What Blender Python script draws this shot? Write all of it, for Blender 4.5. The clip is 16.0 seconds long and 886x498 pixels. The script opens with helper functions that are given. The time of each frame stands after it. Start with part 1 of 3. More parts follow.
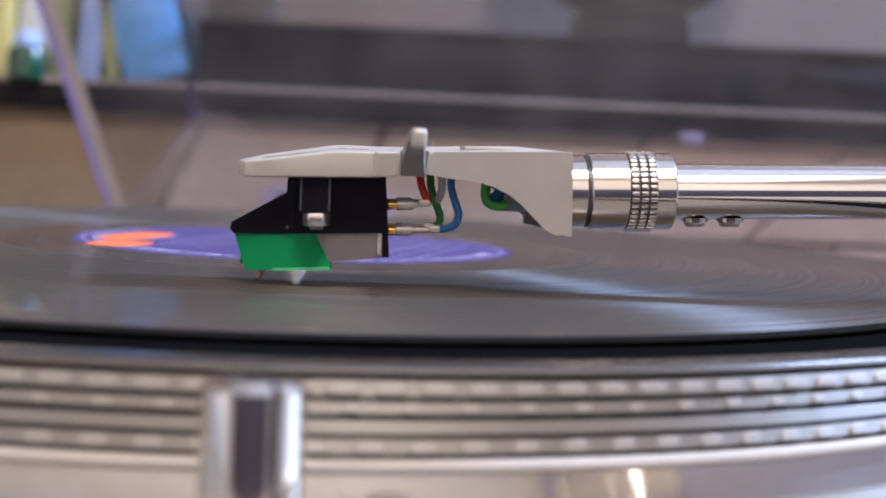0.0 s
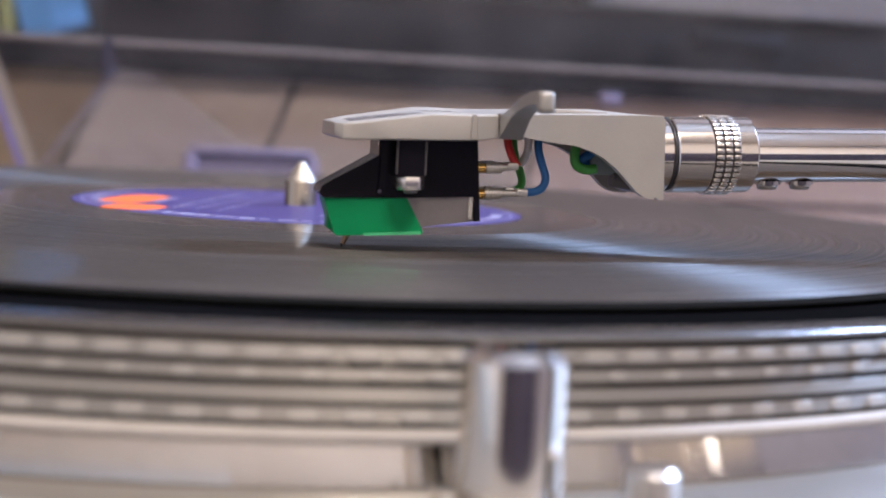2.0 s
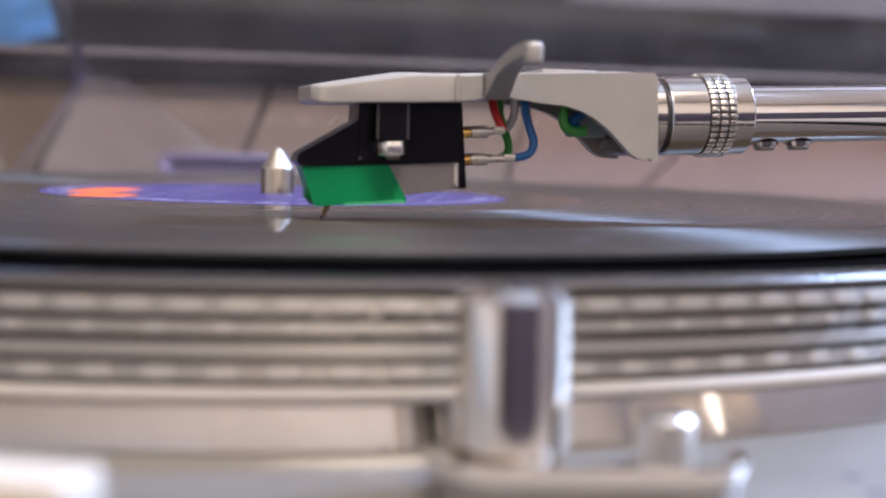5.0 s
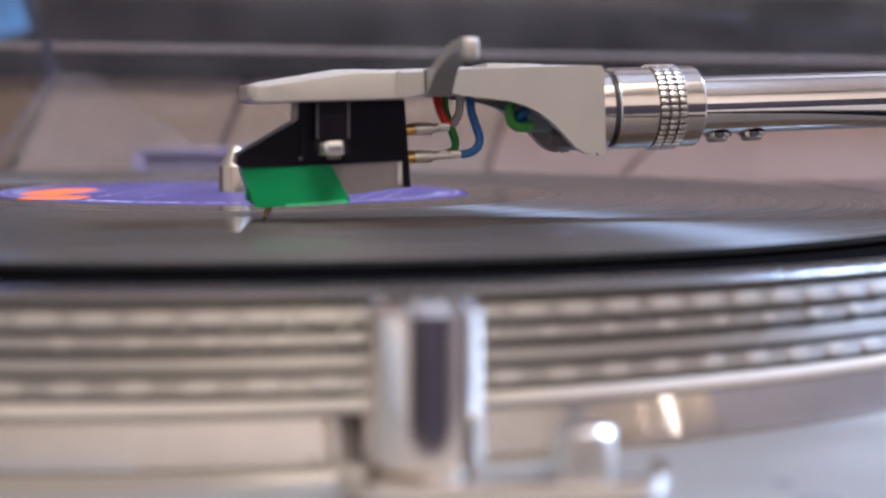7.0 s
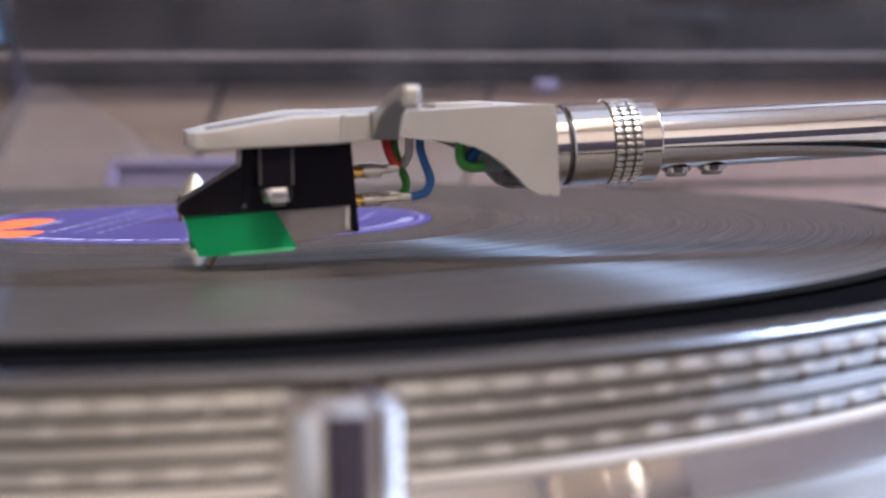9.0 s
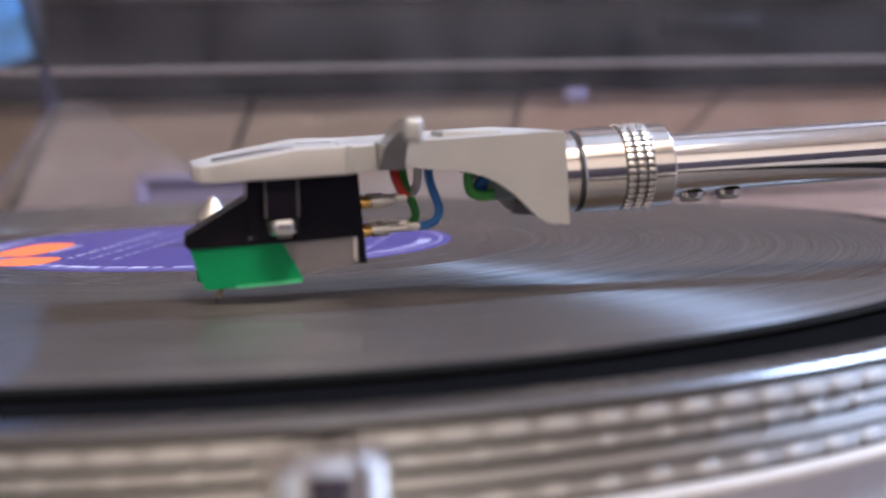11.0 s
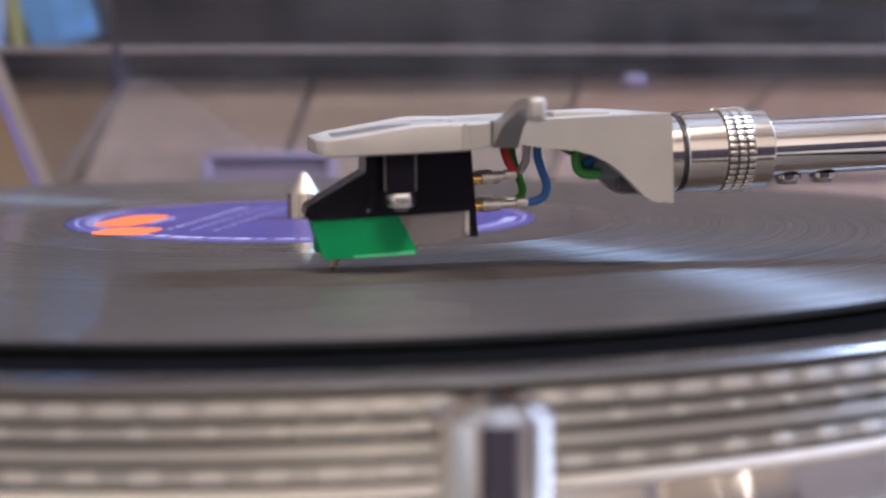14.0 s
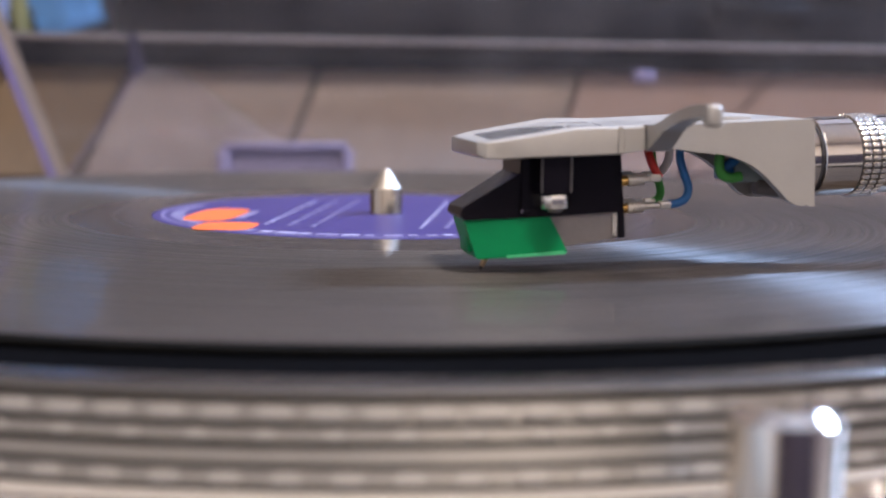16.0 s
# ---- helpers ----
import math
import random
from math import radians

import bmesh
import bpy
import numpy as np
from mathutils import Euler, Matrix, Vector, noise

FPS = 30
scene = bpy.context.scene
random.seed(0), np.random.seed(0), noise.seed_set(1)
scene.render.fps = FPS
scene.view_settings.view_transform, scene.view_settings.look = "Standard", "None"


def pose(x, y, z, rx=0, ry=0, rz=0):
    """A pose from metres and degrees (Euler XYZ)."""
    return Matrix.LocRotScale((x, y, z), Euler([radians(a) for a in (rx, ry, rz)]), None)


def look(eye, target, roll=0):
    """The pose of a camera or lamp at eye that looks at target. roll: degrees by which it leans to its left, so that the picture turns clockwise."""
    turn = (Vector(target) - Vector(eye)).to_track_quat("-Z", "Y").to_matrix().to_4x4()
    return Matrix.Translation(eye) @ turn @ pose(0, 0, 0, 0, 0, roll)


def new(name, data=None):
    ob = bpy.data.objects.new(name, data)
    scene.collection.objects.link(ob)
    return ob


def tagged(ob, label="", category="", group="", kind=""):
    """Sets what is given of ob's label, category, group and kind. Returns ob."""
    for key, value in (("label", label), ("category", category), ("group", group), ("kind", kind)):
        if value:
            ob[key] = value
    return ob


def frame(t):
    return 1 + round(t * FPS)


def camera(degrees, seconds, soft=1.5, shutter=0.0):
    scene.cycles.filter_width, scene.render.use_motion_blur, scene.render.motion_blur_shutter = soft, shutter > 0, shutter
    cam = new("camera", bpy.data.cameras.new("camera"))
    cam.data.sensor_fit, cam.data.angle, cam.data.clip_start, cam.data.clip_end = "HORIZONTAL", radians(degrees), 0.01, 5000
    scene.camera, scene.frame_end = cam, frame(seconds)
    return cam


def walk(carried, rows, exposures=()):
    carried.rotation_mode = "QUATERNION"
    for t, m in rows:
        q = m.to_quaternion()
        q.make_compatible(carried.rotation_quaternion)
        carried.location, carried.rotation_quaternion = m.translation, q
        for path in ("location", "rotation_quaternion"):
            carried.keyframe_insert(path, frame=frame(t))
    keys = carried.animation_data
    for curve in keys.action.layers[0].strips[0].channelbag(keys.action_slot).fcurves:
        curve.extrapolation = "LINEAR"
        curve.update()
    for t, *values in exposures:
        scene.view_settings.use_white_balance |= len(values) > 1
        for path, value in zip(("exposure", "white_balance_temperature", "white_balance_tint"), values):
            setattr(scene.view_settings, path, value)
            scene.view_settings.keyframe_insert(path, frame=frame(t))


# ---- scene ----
cam = camera(35.990, 16.0, soft=1.7)
# a close-up lens: sharp at the cartridge, soft in front of and behind it
cam.data.dof.use_dof = True
cam.data.dof.focus_distance = 0.233
cam.data.dof.aperture_fstop = 15.5


def view(x, y, z, yaw, pitch, roll):
    """A camera pose from millimetres and degrees; yaw is clockwise from +y."""
    return pose(x / 1000, y / 1000, z / 1000, 90 + pitch, 0, -yaw) @ pose(0, 0, 0, 0, 0, roll)


PATH = [
    (0.0, 12.39, -319.15, 23.31, 3.97, -4.19, 2.55),
    (0.5, -1.78, -317.36, 23.98, 6.08, -4.62, 2.94),
    (1.0, -12.55, -314.45, 24.75, 8.40, -4.96, 3.09),
    (1.5, -22.47, -313.48, 25.04, 10.18, -5.36, 2.95),
    (2.0, -31.49, -310.57, 22.12, 11.87, -5.62, 2.90),
    (2.5, -35.24, -305.23, 16.27, 13.05, -5.53, 2.88),
    (3.0, -33.85, -301.64, 15.94, 13.31, -5.08, 2.58),
    (3.5, -33.83, -302.37, 15.64, 13.36, -4.69, 2.32),
    (4.0, -32.81, -302.33, 14.49, 13.38, -4.51, 2.11),
    (4.2, -32.22, -302.53, 13.28, 13.10, -4.44, 2.02),
    (6.5, -24.35, -295.84, 12.58, 12.90, -5.06, 0.70),
    (7.0, -21.43, -298.43, 14.70, 12.77, -5.22, 0.34),
    (7.5, -20.27, -295.84, 20.88, 12.78, -5.50, 0.10),
    (8.0, -18.42, -295.12, 23.62, 13.05, -5.71, 0.04),
    (8.5, -16.61, -293.92, 25.40, 13.09, -5.83, -0.42),
    (9.0, -13.37, -293.73, 23.08, 12.91, -5.87, -0.53),
    (9.2, -11.45, -294.47, 24.15, 12.78, -5.88, -0.89),
    (11.5, -7.94, -291.57, 27.06, 10.93, -5.84, -1.14),
    (12.0, -8.85, -292.86, 25.26, 10.74, -5.99, -1.07),
    (12.5, -9.98, -293.05, 26.25, 10.32, -6.11, -0.89),
    (13.0, -13.30, -295.55, 26.05, 10.12, -6.29, -0.77),
    (13.5, -16.57, -296.74, 27.81, 10.00, -6.29, -0.44),
    (14.0, -21.49, -297.95, 26.49, 9.96, -6.44, -0.28),
    (14.5, -25.81, -300.51, 28.66, 9.94, -6.38, -0.11),
    (15.0, -40.85, -301.85, 27.22, 10.42, -6.53, 0.06),
    (15.5, -51.28, -300.61, 30.53, 11.40, -6.59, 0.37),
    (16.0, -55.00, -294.32, 28.67, 13.01, -6.96, 0.57)
]
walk(cam, [(t, view(*row)) for t, *row in PATH], [(0.0, -1.05, 6450, 15)])

# ---- light ----
MM = 0.001
world = bpy.data.worlds.new("world")
scene.world = world
world.use_nodes = True
world.node_tree.nodes["Background"].inputs[0].default_value = (0.75, 0.8, 1.0, 1)
world.node_tree.nodes["Background"].inputs[1].default_value = 0.15


def area(name, m, size_x, size_y, watts, colour):
    lamp = bpy.data.lights.new(name, "AREA")
    lamp.shape, lamp.size, lamp.size_y, lamp.energy, lamp.color = "RECTANGLE", size_x, size_y, watts, colour
    ob = new(name, lamp)
    ob.matrix_world = m
    return ob


area("window_light", look((1.27, 0.12, 0.95), (0.05, -0.1, 0)), 0.12, 0.42, 180, (0.44, 0.64, 1.0))
area("ceiling_lamp_light", look((0.22, -0.90, 1.56), (0.20, -0.86, 0)), 0.42, 0.30, 68, (1.0, 0.90, 0.78))

# ---- materials ----


def mat(name, colour, rough=0.5, metal=0.0, scale=0.0, vary=0.12, bump=0.0, fine=0.0, coat=0.0, spec=0.5, stretch=None, rough_vary=0.0):
    """A surface with cloudy variation at two sizes, and relief; scale is in noise cells per metre."""
    m = bpy.data.materials.new(name)
    m.use_nodes = True
    nt = m.node_tree
    b = nt.nodes["Principled BSDF"]
    b.inputs["Base Color"].default_value = (*colour, 1)
    b.inputs["Roughness"].default_value = rough
    b.inputs["Metallic"].default_value = metal
    b.inputs["Coat Weight"].default_value = coat
    b.inputs["Coat Roughness"].default_value = 0.05
    b.inputs["Specular IOR Level"].default_value = spec
    if scale:
        co = nt.nodes.new("ShaderNodeTexCoord")
        mp = nt.nodes.new("ShaderNodeMapping")
        mp.inputs["Scale"].default_value = stretch or (1, 1, 1)
        nt.links.new(co.outputs["Object"], mp.inputs[0])
        n1 = nt.nodes.new("ShaderNodeTexNoise")
        n1.inputs["Scale"].default_value, n1.inputs["Detail"].default_value = scale, 5
        n2 = nt.nodes.new("ShaderNodeTexNoise")
        n2.inputs["Scale"].default_value, n2.inputs["Detail"].default_value = fine or scale * 9, 3
        add = nt.nodes.new("ShaderNodeMath")
        add.operation = "ADD"
        for i, n in enumerate((n1, n2)):
            nt.links.new(mp.outputs[0], n.inputs["Vector"])
            nt.links.new(n.outputs["Fac"], add.inputs[i])
        rng = nt.nodes.new("ShaderNodeMapRange")
        for i, v in ((1, 0.6), (2, 1.4), (3, 1 - vary), (4, 1 + vary)):
            rng.inputs[i].default_value = v
        nt.links.new(add.outputs[0], rng.inputs[0])
        mul = nt.nodes.new("ShaderNodeVectorMath")
        mul.operation = "SCALE"
        mul.inputs[0].default_value = colour
        nt.links.new(rng.outputs[0], mul.inputs["Scale"])
        nt.links.new(mul.outputs[0], b.inputs["Base Color"])
        if bump:
            bp = nt.nodes.new("ShaderNodeBump")
            bp.inputs["Strength"].default_value, bp.inputs["Distance"].default_value = bump, 0.1 / (fine or scale * 9)
            nt.links.new(n2.outputs["Fac"], bp.inputs["Height"])
            nt.links.new(bp.outputs[0], b.inputs["Normal"])
        if rough_vary:
            rr = nt.nodes.new("ShaderNodeMapRange")
            for i, v in ((1, 0.6), (2, 1.4), (3, max(rough - rough_vary, 0.02)), (4, rough + rough_vary)):
                rr.inputs[i].default_value = v
            nt.links.new(add.outputs[0], rr.inputs[0])
            nt.links.new(rr.outputs[0], b.inputs["Roughness"])
    return m


def vinyl_material():
    """Black vinyl: a clear mirror on top of grooves that spread light across their run."""
    m = mat("vinyl", (0.054, 0.045, 0.040), rough=0.30)
    nt = m.node_tree
    b = nt.nodes["Principled BSDF"]
    b.inputs["Anisotropic"].default_value = 1.0
    b.inputs["Anisotropic Rotation"].default_value = 0.25
    b.inputs["Specular IOR Level"].default_value = 0.27
    b.inputs["Coat Weight"].default_value = 0.27
    b.inputs["Coat Roughness"].default_value = 0.015
    tan = nt.nodes.new("ShaderNodeTangent")
    tan.direction_type, tan.axis = "RADIAL", "Z"
    nt.links.new(tan.outputs[0], b.inputs["Tangent"])
    co = nt.nodes.new("ShaderNodeTexCoord")
    # bands of louder and quieter music, by the distance from the hole
    sep = nt.nodes.new("ShaderNodeVectorMath")
    sep.operation = "LENGTH"
    nt.links.new(co.outputs["Object"], sep.inputs[0])
    band = nt.nodes.new("ShaderNodeTexNoise")
    band.noise_dimensions = "1D"
    band.inputs["Scale"].default_value, band.inputs["Detail"].default_value = 2600, 6
    nt.links.new(sep.outputs["Value"], band.inputs["W"])
    rr = nt.nodes.new("ShaderNodeMapRange")
    for i, v in ((1, 0.3), (2, 0.7), (3, 0.23), (4, 0.50)):
        rr.inputs[i].default_value = v
    nt.links.new(band.outputs["Fac"], rr.inputs[0])
    nt.links.new(rr.outputs[0], b.inputs["Roughness"])
    # louder passages shine more
    loud = nt.nodes.new("ShaderNodeTexNoise")
    loud.noise_dimensions = "1D"
    loud.inputs["Scale"].default_value, loud.inputs["Detail"].default_value = 620, 9
    nt.links.new(sep.outputs["Value"], loud.inputs["W"])
    shine = nt.nodes.new("ShaderNodeMapRange")
    for i, v in ((1, 0.36), (2, 0.64), (3, 0.10), (4, 0.52)):
        shine.inputs[i].default_value = v
    nt.links.new(loud.outputs["Fac"], shine.inputs[0])
    nt.links.new(shine.outputs[0], b.inputs["Specular IOR Level"])
    bp = nt.nodes.new("ShaderNodeBump")
    bp.inputs["Strength"].default_value, bp.inputs["Distance"].default_value = 0.1, 0.0001
    nt.links.new(band.outputs["Fac"], bp.inputs["Height"])
    nt.links.new(bp.outputs[0], b.inputs["Normal"])
    return m


def acrylic_material(name, tint, haze, haze_colour):
    """Clear plastic sheet: lets light through, with a mirror gloss and a film of dust."""
    m = bpy.data.materials.new(name)
    m.use_nodes = True
    nt = m.node_tree
    nt.nodes.remove(nt.nodes["Principled BSDF"])
    tr = nt.nodes.new("ShaderNodeBsdfTransparent")
    tr.inputs[0].default_value = (*tint, 1)
    df = nt.nodes.new("ShaderNodeBsdfDiffuse")
    df.inputs[0].default_value = (*haze_colour, 1)
    gl = nt.nodes.new("ShaderNodeBsdfGlossy")
    gl.inputs["Roughness"].default_value = 0.03
    fr = nt.nodes.new("ShaderNodeFresnel")
    fr.inputs[0].default_value = 1.49
    no = nt.nodes.new("ShaderNodeTexNoise")
    no.inputs["Scale"].default_value, no.inputs["Detail"].default_value = 26, 5
    rr = nt.nodes.new("ShaderNodeMapRange")
    for i, v in ((1, 0.3), (2, 0.7), (3, haze * 0.3), (4, haze * 2.0)):
        rr.inputs[i].default_value = v
    co = nt.nodes.new("ShaderNodeTexCoord")
    nt.links.new(co.outputs["Object"], no.inputs["Vector"])
    nt.links.new(no.outputs["Fac"], rr.inputs[0])
    m1, m2 = nt.nodes.new("ShaderNodeMixShader"), nt.nodes.new("ShaderNodeMixShader")
    nt.links.new(rr.outputs[0], m1.inputs[0])
    nt.links.new(tr.outputs[0], m1.inputs[1])
    nt.links.new(df.outputs[0], m1.inputs[2])
    nt.links.new(fr.outputs[0], m2.inputs[0])
    nt.links.new(m1.outputs[0], m2.inputs[1])
    nt.links.new(gl.outputs[0], m2.inputs[2])
    nt.links.new(m2.outputs[0], nt.nodes["Material Output"].inputs[0])
    return m


def glow(name, colour, strength):
    m = bpy.data.materials.new(name)
    m.use_nodes = True
    b = m.node_tree.nodes["Principled BSDF"]
    b.inputs["Base Color"].default_value = (0.8, 0.8, 0.8, 1)
    b.inputs["Emission Color"].default_value = (*colour, 1)
    b.inputs["Emission Strength"].default_value = strength
    return m


VINYL = vinyl_material()
DEAD_WAX = mat("smooth_vinyl", (0.058, 0.047, 0.043), rough=0.14, scale=60, vary=0.2, rough_vary=0.04)
VINYL_EDGE_SHADE = mat("shaded_vinyl_rim", (0.010, 0.010, 0.010), rough=0.8, scale=60, vary=0.2, spec=0.0)
LABEL = mat("purple_paper", (0.048, 0.034, 0.155), rough=0.42, spec=0.35, scale=90, vary=0.12, bump=0.05, coat=0.12)
PRINT_ORANGE = mat("orange_print", (0.90, 0.16, 0.035), rough=0.4, scale=200, vary=0.06)
PRINT_PALE = mat("pale_print", (0.24, 0.215, 0.38), rough=0.4, scale=200, vary=0.15)
PRINT_WHITE = mat("white_print", (0.38, 0.36, 0.54), rough=0.4, scale=200, vary=0.15)
CHROME = mat("chrome", (0.78, 0.72, 0.65), rough=0.12, metal=1.0, scale=120, vary=0.03, rough_vary=0.02)
TUBE = mat("bright_chrome", (0.96, 0.92, 0.87), rough=0.09, metal=1.0, scale=120, vary=0.03, rough_vary=0.03)
SATIN = mat("satin_chrome", (0.86, 0.80, 0.73), rough=0.13, metal=1.0, scale=120, vary=0.04, rough_vary=0.04)
BUTTON = mat("brushed_button_metal", (0.70, 0.66, 0.61), rough=0.3, metal=1.0, scale=160, vary=0.06)
NUT = mat("bright_nut_steel", (0.86, 0.83, 0.78), rough=0.22, metal=1.0, scale=160, vary=0.06, rough_vary=0.05)
KNURL = mat("knurled_chrome", (0.88, 0.84, 0.78), rough=0.2, metal=1.0, scale=160, vary=0.06, rough_vary=0.05)
STEEL = mat("turned_steel", (0.56, 0.53, 0.49), rough=0.14, metal=1.0, scale=160, vary=0.06, rough_vary=0.05)
ALU_RIM = mat("diamond_cut_aluminium", (0.355, 0.333, 0.307), rough=0.48, metal=0.70, scale=40, vary=0.08, stretch=(1, 1, 6), rough_vary=0.06)
ALU_POLISH = mat("polished_aluminium", (0.66, 0.64, 0.62), rough=0.25, metal=1.0, scale=50, vary=0.06)
ALU_DOT = mat("bright_dot_aluminium", (0.47, 0.445, 0.415), rough=0.48, metal=0.55, scale=300, vary=0.08)
RIM_POLISH = mat("turned_rim_metal", (0.53, 0.51, 0.49), rough=0.12, metal=1.0, scale=50, vary=0.06)
RIM_LIP = mat("polished_border_metal", (0.20, 0.19, 0.185), rough=0.26, metal=1.0, scale=50, vary=0.06)
RIM_BEAD = mat("bright_bead_metal", (0.40, 0.372, 0.345), spec=0.12, rough=0.5, metal=0.0, scale=50, vary=0.06)
for turned_metal, amount in ((ALU_POLISH, 1.0), (ALU_RIM, 0.9), (ALU_DOT, 0.8), (RIM_POLISH, 1.0)):
    nodes, links = turned_metal.node_tree.nodes, turned_metal.node_tree.links
    tangent = nodes.new("ShaderNodeTangent")
    tangent.direction_type, tangent.axis = "RADIAL", "Z"
    links.new(tangent.outputs[0], nodes["Principled BSDF"].inputs["Tangent"])
    nodes["Principled BSDF"].inputs["Anisotropic"].default_value = amount
    nodes["Principled BSDF"].inputs["Anisotropic Rotation"].default_value = 0.25
RIM_SHADE = mat("rim_groove_shade", (0.010, 0.008, 0.009), spec=0.05, rough=0.55, scale=80, vary=0.2)
PLINTH = mat("silver_plinth_paint", (0.33, 0.312, 0.29), rough=0.45, metal=0.75, scale=60, vary=0.10, bump=0.08, fine=1800, rough_vary=0.06)
PLINTH_BODY = mat("black_plinth_rubber", (0.03, 0.03, 0.032), rough=0.7, scale=60, vary=0.15, bump=0.1)
RUBBER = mat("black_rubber", (0.004, 0.004, 0.0045), spec=0.0, rough=0.85, scale=90, vary=0.2, bump=0.1)
SHELL_PANEL = mat("glossy_silver_panel", (0.34, 0.335, 0.34), rough=0.2, metal=0.6, scale=220, vary=0.1, coat=0.5, rough_vary=0.08)
SHELL = mat("silver_paint", (0.385, 0.366, 0.343), rough=0.40, metal=0.25, scale=220, vary=0.06, bump=0.06, fine=5000, coat=0.3, rough_vary=0.06)
SHELL_DARK = mat("dark_shell_grey", (0.13, 0.12, 0.12), rough=0.5, scale=200, vary=0.1)
# grey for the painted glints on the screw bosses, the washer and the knurl bed
GLINT_TRIM = mat("grey_glint_and_trim", (0.07, 0.065, 0.07), rough=0.35, scale=260, vary=0.3)
BLACK = mat("black_plastic", (0.006, 0.005, 0.008), spec=0.3, rough=0.20, scale=260, vary=0.25, rough_vary=0.05)
GREEN = mat("green_plastic", (0.001, 0.225, 0.080), spec=0.2, rough=0.35, scale=260, vary=0.05, rough_vary=0.05)
GREEN_LIGHT = mat("pale_green_plastic", (0.06, 0.45, 0.20), rough=0.35, scale=260, vary=0.05)
SHIELD = mat("grey_metal_shield", (0.24, 0.22, 0.22), rough=0.42, metal=0.7, scale=200, vary=0.08, rough_vary=0.06)
GOLD = mat("gold_plate", (0.85, 0.52, 0.16), rough=0.18, metal=1.0, scale=400, vary=0.1)
CRIMP = mat("tin_crimp", (0.72, 0.68, 0.62), rough=0.32, metal=0.75, scale=400, vary=0.15, rough_vary=0.08)
W_RED = mat("red_wire", (0.60, 0.025, 0.02), rough=0.42, scale=400, vary=0.1)
W_GREEN = mat("green_wire", (0.05, 0.30, 0.05), rough=0.42, scale=400, vary=0.1)
W_WHITE = mat("white_wire", (0.68, 0.64, 0.62), rough=0.42, scale=400, vary=0.08)
W_BLUE = mat("blue_wire", (0.02, 0.15, 0.42), rough=0.42, scale=400, vary=0.1)
PLUG = mat("grey_plug", (0.22, 0.27, 0.28), rough=0.35, scale=300, vary=0.12)
CANTILEVER = mat("brown_cantilever", (0.50, 0.36, 0.24), rough=0.4, scale=400, vary=0.1)
ACRYLIC = acrylic_material("smoky_acrylic", (0.88, 0.88, 0.89), 0.028, (0.44, 0.43, 0.47))
ACRYLIC_EDGE = mat("lavender_acrylic_edge", (0.16, 0.135, 0.30), rough=0.25, scale=50, vary=0.15, coat=0.4)
ACRYLIC_BEVEL = mat("grey_acrylic_edge", (0.22, 0.185, 0.165), rough=0.3, scale=50, vary=0.15, coat=0.4)
ACRYLIC_FROST = acrylic_material("frosted_acrylic", (0.93, 0.92, 0.94), 0.055, (0.60, 0.58, 0.60))
RECESS_EDGE = mat("dull_lavender_edge", (0.165, 0.145, 0.24), rough=0.35, scale=50, vary=0.2, coat=0.2)
RECESS = mat("grey_recess", (0.155, 0.14, 0.225), rough=0.5, scale=40, vary=0.15)
PINK_STONE = mat("pinkish_stone", (0.47, 0.335, 0.29), rough=0.65, scale=9, vary=0.14, bump=0.25, fine=140)
STONE = mat("taupe_stone", (0.43, 0.333, 0.280), rough=0.65, scale=9, vary=0.14, bump=0.25, fine=140)
BROWN_STONE = mat("brown_stone", (0.215, 0.150, 0.095), rough=0.6, scale=9, vary=0.14, bump=0.25, fine=140)
GROUT = mat("dark_grout", (0.15, 0.125, 0.115), rough=0.9, scale=60, vary=0.2)
CORNER = mat("dark_corner_tone", (0.03, 0.028, 0.05), rough=0.4, scale=50, vary=0.2)
SHELF = mat("black_shelf", (0.008, 0.008, 0.010), spec=0.2, rough=0.42, scale=30, vary=0.2)
SHELF_TOP = mat("shelf_edge_highlight", (0.30, 0.25, 0.24), rough=0.4, scale=30, vary=0.2)
AMP = mat("charcoal_metal", (0.017, 0.017, 0.021), spec=0.25, rough=0.45, scale=18, vary=0.25)
DIM_BOX = mat("dark_brown_card", (0.075, 0.060, 0.058), rough=0.6, scale=20, vary=0.2)
BLUE_CARD = mat("blue_card", (0.13, 0.40, 0.85), rough=0.3, scale=14, vary=0.22, coat=0.3)
WHITE_CARD = mat("white_card", (0.66, 0.70, 0.72), rough=0.4, scale=14, vary=0.1)
PALE_BLUE_CARD = mat("pale_blue_card", (0.34, 0.46, 0.80), rough=0.35, scale=14, vary=0.1)
OLIVE_CARD = mat("olive_card", (0.34, 0.36, 0.16), rough=0.4, scale=14, vary=0.2)
YELLOW_CARD = mat("yellow_card", (0.70, 0.66, 0.30), rough=0.4, scale=14, vary=0.15)
DARK_GREEN = mat("dark_green_glass", (0.01, 0.06, 0.035), rough=0.15, scale=20, vary=0.3, coat=0.5)
WOOD = mat("brown_wood", (0.20, 0.12, 0.07), rough=0.45, scale=12, vary=0.25, stretch=(1, 8, 1), bump=0.1)
PURPLE_WALL = mat("dark_purple_paint", (0.055, 0.045, 0.065), rough=0.8, scale=6, vary=0.06, bump=0.1, fine=160)
TAUPE = mat("taupe_paint", (0.20, 0.165, 0.155), rough=0.8, scale=6, vary=0.1, bump=0.1, fine=160)
PLASTER = mat("warm_plaster", (0.70, 0.62, 0.53), rough=0.85, scale=6, vary=0.06, bump=0.1, fine=160)
COOL_PLASTER = mat("lavender_plaster", (0.41, 0.41, 0.50), rough=0.85, scale=6, vary=0.06, bump=0.1, fine=160)
